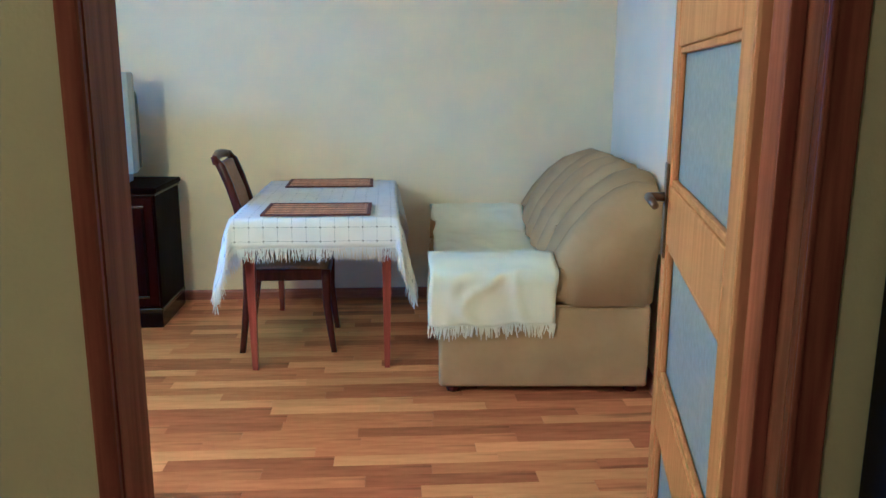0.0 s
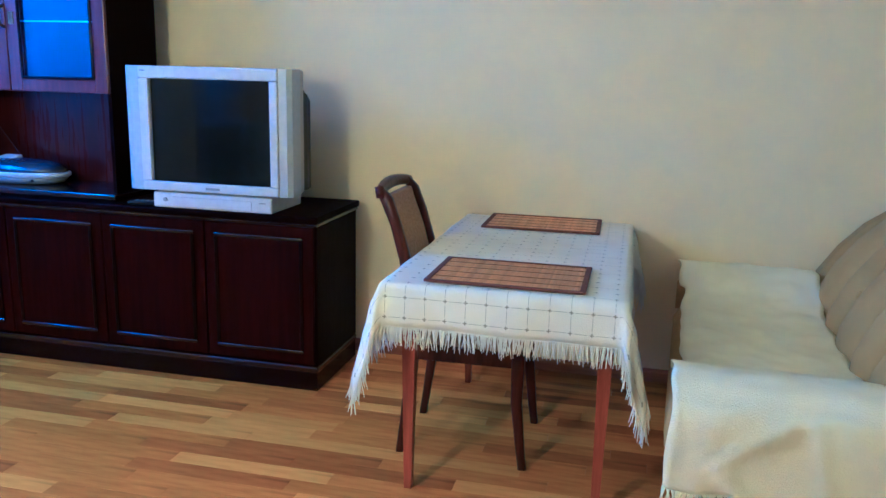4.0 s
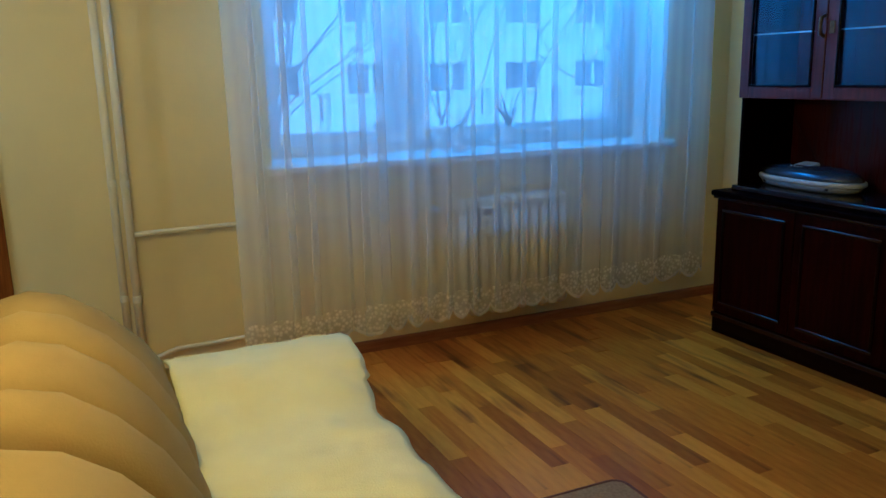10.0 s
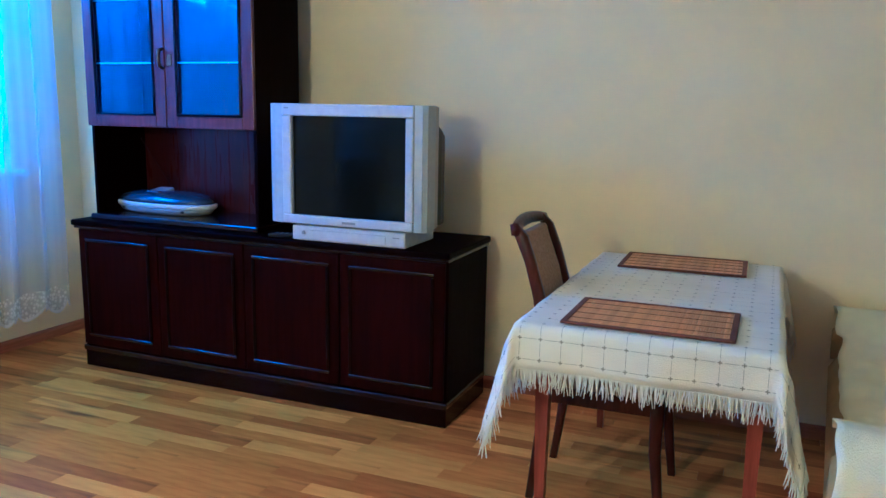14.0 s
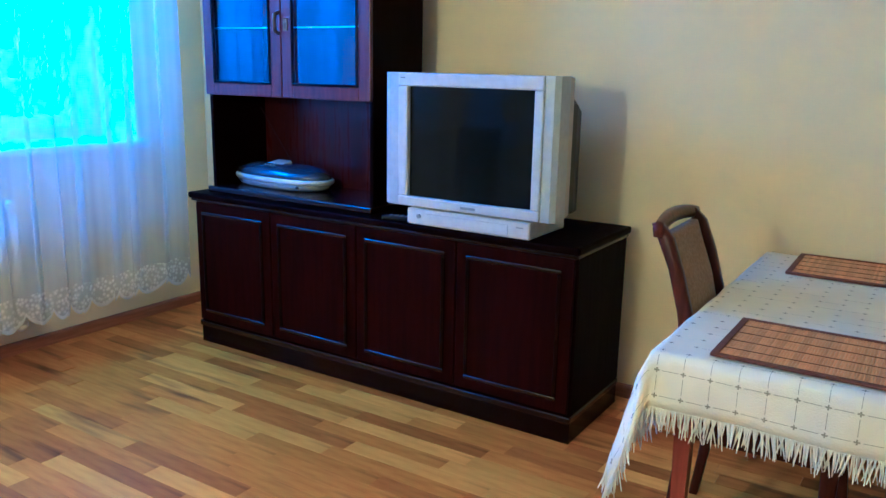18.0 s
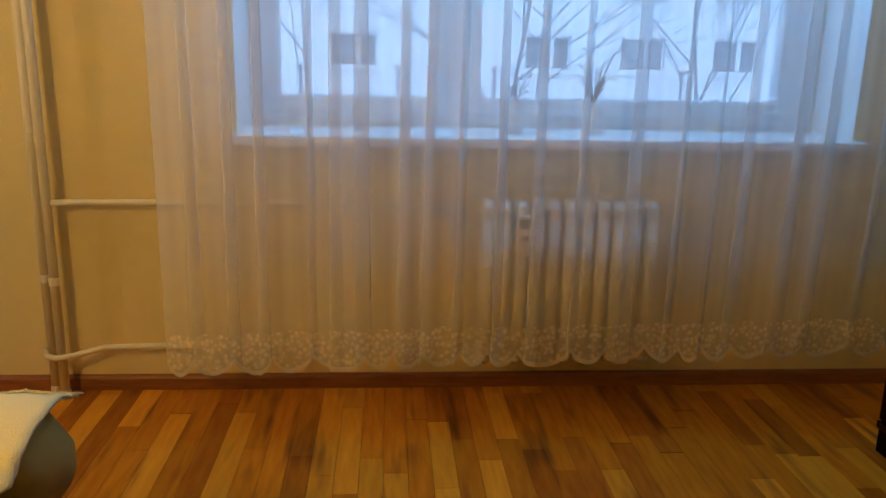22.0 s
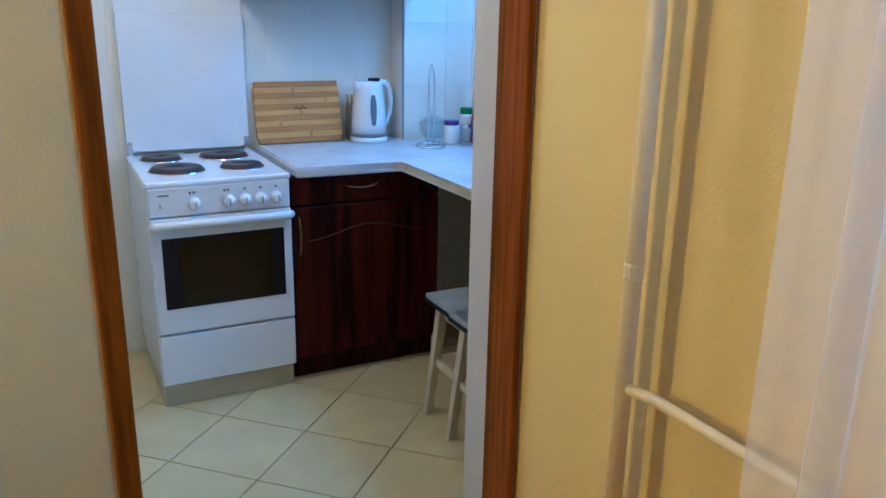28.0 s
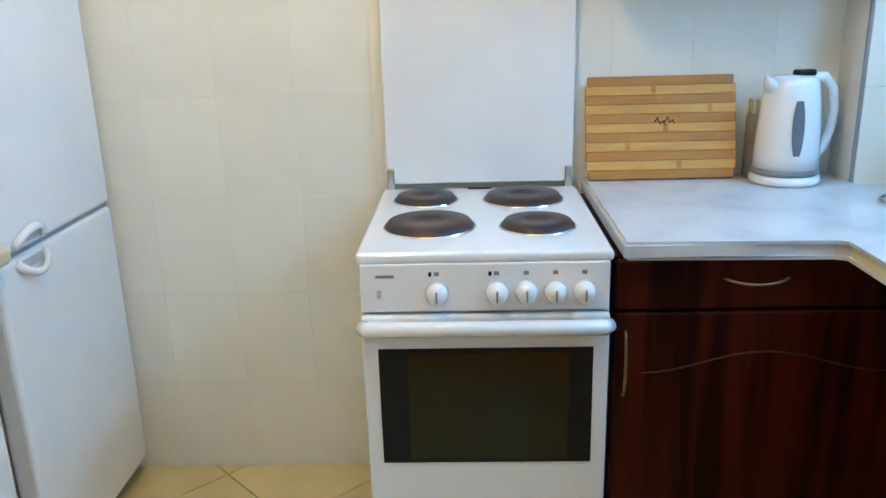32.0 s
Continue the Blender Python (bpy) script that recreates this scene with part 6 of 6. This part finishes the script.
part("packet", ring_sweep([[(-0.04, -0.02, 0), (0.04, -0.02, 0), (0.04, 0.02, 0), (-0.04, 0.02, 0)], [(-0.043, -0.024, 0.09), (0.043, -0.022, 0.09), (0.042, 0.022, 0.09), (-0.042, 0.02, 0.09)], [(-0.04, -0.008, 0.165), (0.04, -0.004, 0.17), (0.04, 0.006, 0.17), (-0.04, 0.004, 0.165)]]), RED_PACK, red_box)
bag = thing("blue_bag", pose(-4.205, -0.275, 0.867, 0, 0, -10), "blue plastic food bag with twisted top", "bag")
rings = []
for z, r in ((0, 0.03), (0.008, 0.042), (0.05, 0.046), (0.10, 0.044), (0.135, 0.034), (0.15, 0.024), (0.165, 0.034), (0.185, 0.042)):
    rings.append([(r * (1 + 0.16 * smooth_noise(a * 1.5, z * 30)) * math.cos(a), r * (1 + 0.16 * smooth_noise(a * 1.5 + 9, z * 30)) * math.sin(a), z) for a in (2 * math.pi * k / 16 for k in range(16))])
part("bag", ring_sweep(rings), BLUE_PACK, bag, "", True)
bag.location = (-4.21, -0.265, 0.867)
bpy.data.objects["red_packet"].location = (-4.235, -0.325, 0.867)


def kitchen_net():
    ob = thing("kitchen_net_curtain", pose(-4.265, 0, 0), "white kitchen net curtain hanging before the window", "curtain")
    y0, y1, zt, zb = -0.46, 0.92, 2.40, 0.93
    cols = 160
    bm = bmesh.new()
    grid = [[bm.verts.new((0.018 * math.sin(j / cols * 74 + 0.4 * z) + 0.008 * math.sin(j / cols * 31), y0 + (y1 - y0) * j / cols, z)) for j in range(cols + 1)] for z in (zt, 1.9, 1.4, 1.1, zb)]
    for a, b in zip(grid, grid[1:]):
        for j in range(cols):
            bm.faces.new((a[j], a[j + 1], b[j + 1], b[j]))
    part("voile", bm, VOILE, ob, "", True)
    part("rod", tube([(0, y0 - 0.02, 2.41), (0, y1 + 0.02, 2.41)], 0.008, 8), PVC, ob)
    return ob


kitchen_net()
setting("trim_duct_corner", box(-3.950, -0.521, 0.868, -3.939, -0.510, TOP - 0.01, 0.002), GREY_TRIM, "thin grey corner strip on the duct", "trim")

# ---- outside ----
SNOW = material("old_snow", (0.82, 0.84, 0.87), 0.8, second=(0.70, 0.72, 0.75), scale=0.6, bump=0.3, bump_scale=3)
RENDER_WHITE = material("pale_render", (0.85, 0.85, 0.83), 0.85, second=(0.80, 0.80, 0.78), scale=0.7, bump=0.2, bump_scale=20)
DARK_PANE = material("dark_far_glass", (0.26, 0.27, 0.28), 0.1, second=(0.40, 0.42, 0.44), scale=1.5, vary=0.3)
BARK = material("grey_bark", (0.27, 0.27, 0.27), 0.9, second=(0.38, 0.38, 0.38), scale=8, stretch=(4, 4, 1), bump=0.5, bump_scale=14)
ROOF = material("snowy_roof", (0.72, 0.74, 0.78), 0.8, scale=1)
GROUND = -2.9
setting("ground", box(-400, -400, GROUND - 0.3, -4.9, 400, GROUND), SNOW, "snow-covered ground between the houses", "ground")


def apartment_house():
    """Long pale block across the yard: three storeys, paired windows, arched snow-capped porches."""
    ob = thing("apartment_building", pose(-30, 8.7, GROUND), "long pale rendered apartment building across the snowy yard", "building")
    length, high = 46.0, 12.4
    x1 = 0.0
    bays = 13
    holes = []
    for b in range(-6, bays):
        y = (b - 6) * 3.5
        for zc in (4.1, 6.8, 9.6):
            holes.append((y - 0.85, y + 0.85, zc - 0.62, zc + 0.62))
        holes.append((y + 1.45, y + 1.95, 2.45, 3.6))
    part("wall", slab_with_holes("x", x1 - 0.4, x1, -44, length / 2, 0, high, holes), RENDER_WHITE, ob)
    part("rear_wall", box(x1 - 11, -44, 0, x1 - 1.2, length / 2, high - 0.05), RENDER_WHITE, ob)
    part("roof", box(x1 - 11.3, -44.4, high, x1 + 0.5, length / 2 + 0.4, high + 0.35, 0.05), ROOF, ob, "snowy flat roof")
    for a, b, c, d in holes:
        win = part("window", box(-0.02, a, c, 0.0, b, d), DARK_PANE, ob, "dark window pane")
        win.matrix_basis = Matrix.Translation((x1 - 0.22, 0, 0))
        frame = bmesh.new()
        for p, q, r, s in ((a, c, a + 0.09, d), (b - 0.09, c, b, d), (a + 0.09, c, b - 0.09, c + 0.09), (a + 0.09, d - 0.09, b - 0.09, d), (a + 0.6 * (b - a) - 0.09, c + 0.09, a + 0.6 * (b - a) + 0.09, d - 0.09)):
            box(0.001, p, q, 0.05, r, s, 0, frame)
        part("window_frame", frame, PVC, win)
        part("window_sill", box(-0.02 + 0.2, a - 0.08, c - 0.10, 0.34, b + 0.08, c - 0.005, 0.01), RENDER_WHITE, win)
    for b in range(-5, bays, 3):
        y = (b - 6) * 3.5 + 0.3
        arch = [(y + 0.68 * math.cos(t), 2.15 + 0.5 * math.sin(t)) for t in (math.pi * k / 14 for k in range(15))]
        cap = ring_sweep([[(x, p, q) for p, q in arch] + [(x, y + (p - y) * 0.84, 2.15 + (q - 2.15) * 0.78) for p, q in arch[::-1]] for x in (x1 + 0.002, x1 + 0.9)])
        porch = part("arched_canopy", cap, ROOF, ob, "snow-capped arched canopy")
        shade = ring_sweep([[(x, y + (p - y) * 0.84, 2.15 + (q - 2.15) * 0.78) for p, q in arch] + [(x, y - 0.57, 0.4), (x, y + 0.57, 0.4)][::1] for x in (x1 + 0.004, x1 + 0.06)])
        part("dark_doorway", shade, DARK_PANE, porch, "dark recess under the canopy")
    return ob


apartment_house()


def bare_tree(m, high, seed, trunk):
    """Leafless tree: tapered trunk, limbs and many thin twigs."""
    ob = thing("bare_tree", m, "leafless grey winter tree in the yard", "tree", "trees in the yard")
    rng = random.Random(seed)
    wood, twigs = bmesh.new(), bmesh.new()

    def grow(start, way, length, radius, level):
        pts, radii = [start], [radius]
        p, d = start.copy(), way.copy()
        steps = 5
        for k in range(steps):
            d = (d + Vector((rng.uniform(-1, 1), rng.uniform(-1, 1), rng.uniform(-0.3, 0.5))) * 0.16).normalized()
            p = p + d * length / steps
            pts.append(p.copy())
            radii.append(radius * (1 - 0.6 * (k + 1) / steps))
        tube(pts, radii, 8 if level == 0 else 5 if level < 3 else 3, wood if level < 2 else twigs)
        if level >= 4:
            return
        count = (9, 7, 6, 5)[level]
        for k in range(count):
            f = rng.uniform(0.35 if level else 0.3, 1.0)
            i = min(int(f * steps), steps - 1)
            base = pts[i].lerp(pts[i + 1], f * steps - i)
            side = Vector((rng.uniform(-1, 1), rng.uniform(-1, 1), rng.uniform(-0.1, 0.8))).normalized()
            grow(base, (d * 0.5 + side).normalized(), length * rng.uniform(0.4, 0.62), radius * (1 - 0.6 * f) * 0.6, level + 1)

    grow(Vector((0, 0, -0.1)), Vector((0, 0, 1)), high, trunk, 0)
    part("trunk", wood, BARK, ob, "", True)
    part("twigs", twigs, BARK, ob, "fine bare twigs")
    return ob


for k, (x, y, h, w) in enumerate(((-16.5, 5.2, 8.5, 0.15), (-17, 1.2, 9, 0.12), (-17, 9.6, 8.5, 0.13), (-19, 12.5, 9, 0.15), (-21, 6.4, 9, 0.14), (-18, -2.5, 9, 0.13), (-16, 14.5, 9, 0.16))):
    bare_tree(pose(x, y, GROUND), h, 20 + k, w * 0.36)

# ---- floor strips and tiles ----
STRIP_WOODS = [
    material("laminate_honey", (0.54, 0.205, 0.006), 0.33, second=(0.43, 0.142, 0.005), scale=4.5, stretch=(1.2, 9, 1), vary=0.11, bump=0.04, bump_scale=30, detail=5, spec=0.10, speckle=((0.17, 0.055, 0.010), 1.5, (0.55, 0.72))),
    material("laminate_light", (0.69, 0.312, 0.016), 0.33, second=(0.59, 0.240, 0.012), scale=4.5, stretch=(1.2, 9, 1), vary=0.12, bump=0.04, bump_scale=30, detail=5, spec=0.10, speckle=((0.24, 0.085, 0.014), 1.5, (0.57, 0.74))),
    material("laminate_red", (0.41, 0.138, 0.006), 0.33, second=(0.31, 0.092, 0.004), scale=4.5, stretch=(1.2, 9, 1), vary=0.11, bump=0.04, bump_scale=30, detail=5, spec=0.10, speckle=((0.13, 0.038, 0.007), 1.5, (0.54, 0.71))),
]
floor = tagged(new("floor"), "warm three-strip laminate floor in honey and brown tones", "floor", kind="structure")
STRIP_W, STRIP_L = 0.078, 0.60
rng = random.Random(4)
strip_meshes = {}


def strip_mesh(length, kind):
    key = (round(length, 2), kind)
    if key not in strip_meshes:
        l, w = key[0], STRIP_W
        e = 0.0006
        bm = ring_sweep([[(0, 0, -0.012), (l, 0, -0.012), (l, w, -0.012), (0, w, -0.012)],
                         [(0, 0, -0.0008), (l, 0, -0.0008), (l, w, -0.0008), (0, w, -0.0008)],
                         [(e, e, 0), (l - e, e, 0), (l - e, w - e, 0), (e, w - e, 0)]])
        strip_meshes[key] = mesh_of("strip", bm, STRIP_WOODS[kind])
    return strip_meshes[key]


def add_strip(x, y, length, kind, near, loose):
    if near:
        ob = new("floor_strip", strip_mesh(length, kind))
        ob.parent = floor
        ob.location = (x, y, 0)
    else:
        loose[kind].append((x, y, length))


rest = {0: [], 1: [], 2: []}
y = YS1
while y < YN - 0.001:
    x = XW - rng.uniform(0, STRIP_L)
    while x < 2.1:
        l = STRIP_L * rng.choice((0.75, 1.0, 1.0, 1.0))
        a, b = max(x, XW), min(x + l, 2.1)
        if b - a > 0.02:
            kind = rng.choices((0, 1, 2), (6, 3, 2))[0]
            near = 2.45 < y < 4.55 and -2.6 < a < 0.95
            add_strip(a, y, round(b - a, 2), kind, near, rest)
        x += l
    y += STRIP_W
for kind, items in rest.items():
    verts, faces = [], []
    for x, y, l in items:
        n = len(verts)
        e, w = 0.0006, STRIP_W
        verts += [(x, y, -0.012), (x + l, y, -0.012), (x + l, y + w, -0.012), (x, y + w, -0.012), (x + e, y + e, 0), (x + l - e, y + e, 0), (x + l - e, y + w - e, 0), (x + e, y + w - e, 0)]
        faces += [(n + 4, n + 5, n + 6, n + 7), (n, n + 1, n + 5, n + 4), (n + 1, n + 2, n + 6, n + 5), (n + 2, n + 3, n + 7, n + 6), (n + 3, n, n + 4, n + 7)]
    data = bpy.data.meshes.new("floor_strips")
    data.from_pydata(verts, [], faces)
    data.materials.append(STRIP_WOODS[kind])
    ob = new("floor_strips", data)
    ob.parent = floor
    tagged(ob, kind="stuff")

kitchen_floor = tagged(new("floor_kitchen"), "beige stone-look kitchen floor tiles laid diagonally", "floor", kind="structure")
TILE = 0.326
c45 = math.sqrt(0.5)


def clipped(poly, axis, limit, keep_less):
    out = []
    for p, q in zip(poly, poly[1:] + poly[:1]):
        inside = lambda v: (v[axis] <= limit) == keep_less or abs(v[axis] - limit) < 1e-9
        if inside(p):
            out.append(p)
        if inside(p) != inside(q):
            f = (limit - p[axis]) / (q[axis] - p[axis])
            out.append((p[0] + f * (q[0] - p[0]), p[1] + f * (q[1] - p[1])))
    return out


for i in range(-9, 10):
    for j in range(-9, 10):
        g = 0.0022
        corners = [(i * TILE + g, j * TILE + g), ((i + 1) * TILE - g, j * TILE + g), ((i + 1) * TILE - g, (j + 1) * TILE - g), (i * TILE + g, (j + 1) * TILE - g)]
        poly = [(-3.197 + (u - v) * c45, 0.779 + (u + v) * c45) for u, v in corners]
        for axis, limit, less in ((0, -1.40, True), (0, KX, False), (1, YS1 - 0.035, True), (1, KY, False)):
            poly = clipped(poly, axis, limit, less) if len(poly) > 2 else []
        if len(poly) > 2:
            bm = ring_sweep([[(x, y, -0.012) for x, y in poly], [(x, y, 0.0) for x, y in poly]])
            part("tile", bm, FLOOR_TILE, kitchen_floor)

wall_tiles = tagged(new("wall_kitchen_tiles"), "cream glazed tiles on the kitchen wall", "wall tiles", kind="structure")
tile_meshes = {}


def wall_tile(x0, x1, z0, z1, y):
    key = (round(x1 - x0, 3), round(z1 - z0, 3))
    if key not in tile_meshes:
        w, h = key
        g = 0.0005
        bm = ring_sweep([[(g, 0, g), (w - g, 0, g), (w - g, 0, h - g), (g, 0, h - g)], [(g, 0.0074, g), (w - g, 0.0074, g), (w - g, 0.0074, h - g), (g, 0.0074, h - g)],
                         [(g + 0.0008, 0.008, g + 0.0008), (w - g - 0.0008, 0.008, g + 0.0008), (w - g - 0.0008, 0.008, h - g - 0.0008), (g + 0.0008, 0.008, h - g - 0.0008)]])
        tile_meshes[key] = mesh_of("tile", bm, CREAM_TILE)
    ob = new("tile", tile_meshes[key])
    ob.parent = wall_tiles
    ob.location = (x0, y, z0)


def tile_field(x0, x1, y, start, top):
    pitch, wide = 0.272, 0.205
    z = 0.011
    while z < top:
        z1 = min(z + pitch, top)
        x = start
        while x > x0:
            x -= wide
        while x < x1:
            a, b = max(x, x0), min(x + wide, x1)
            if b - a > 0.01:
                wall_tile(a, b, z, z1, y)
            x += wide
        z = z1


tile_field(-3.945, -1.40, KY, -2.55, 1.92)
tile_field(KX, -3.945, -0.515, -4.15, 1.92)
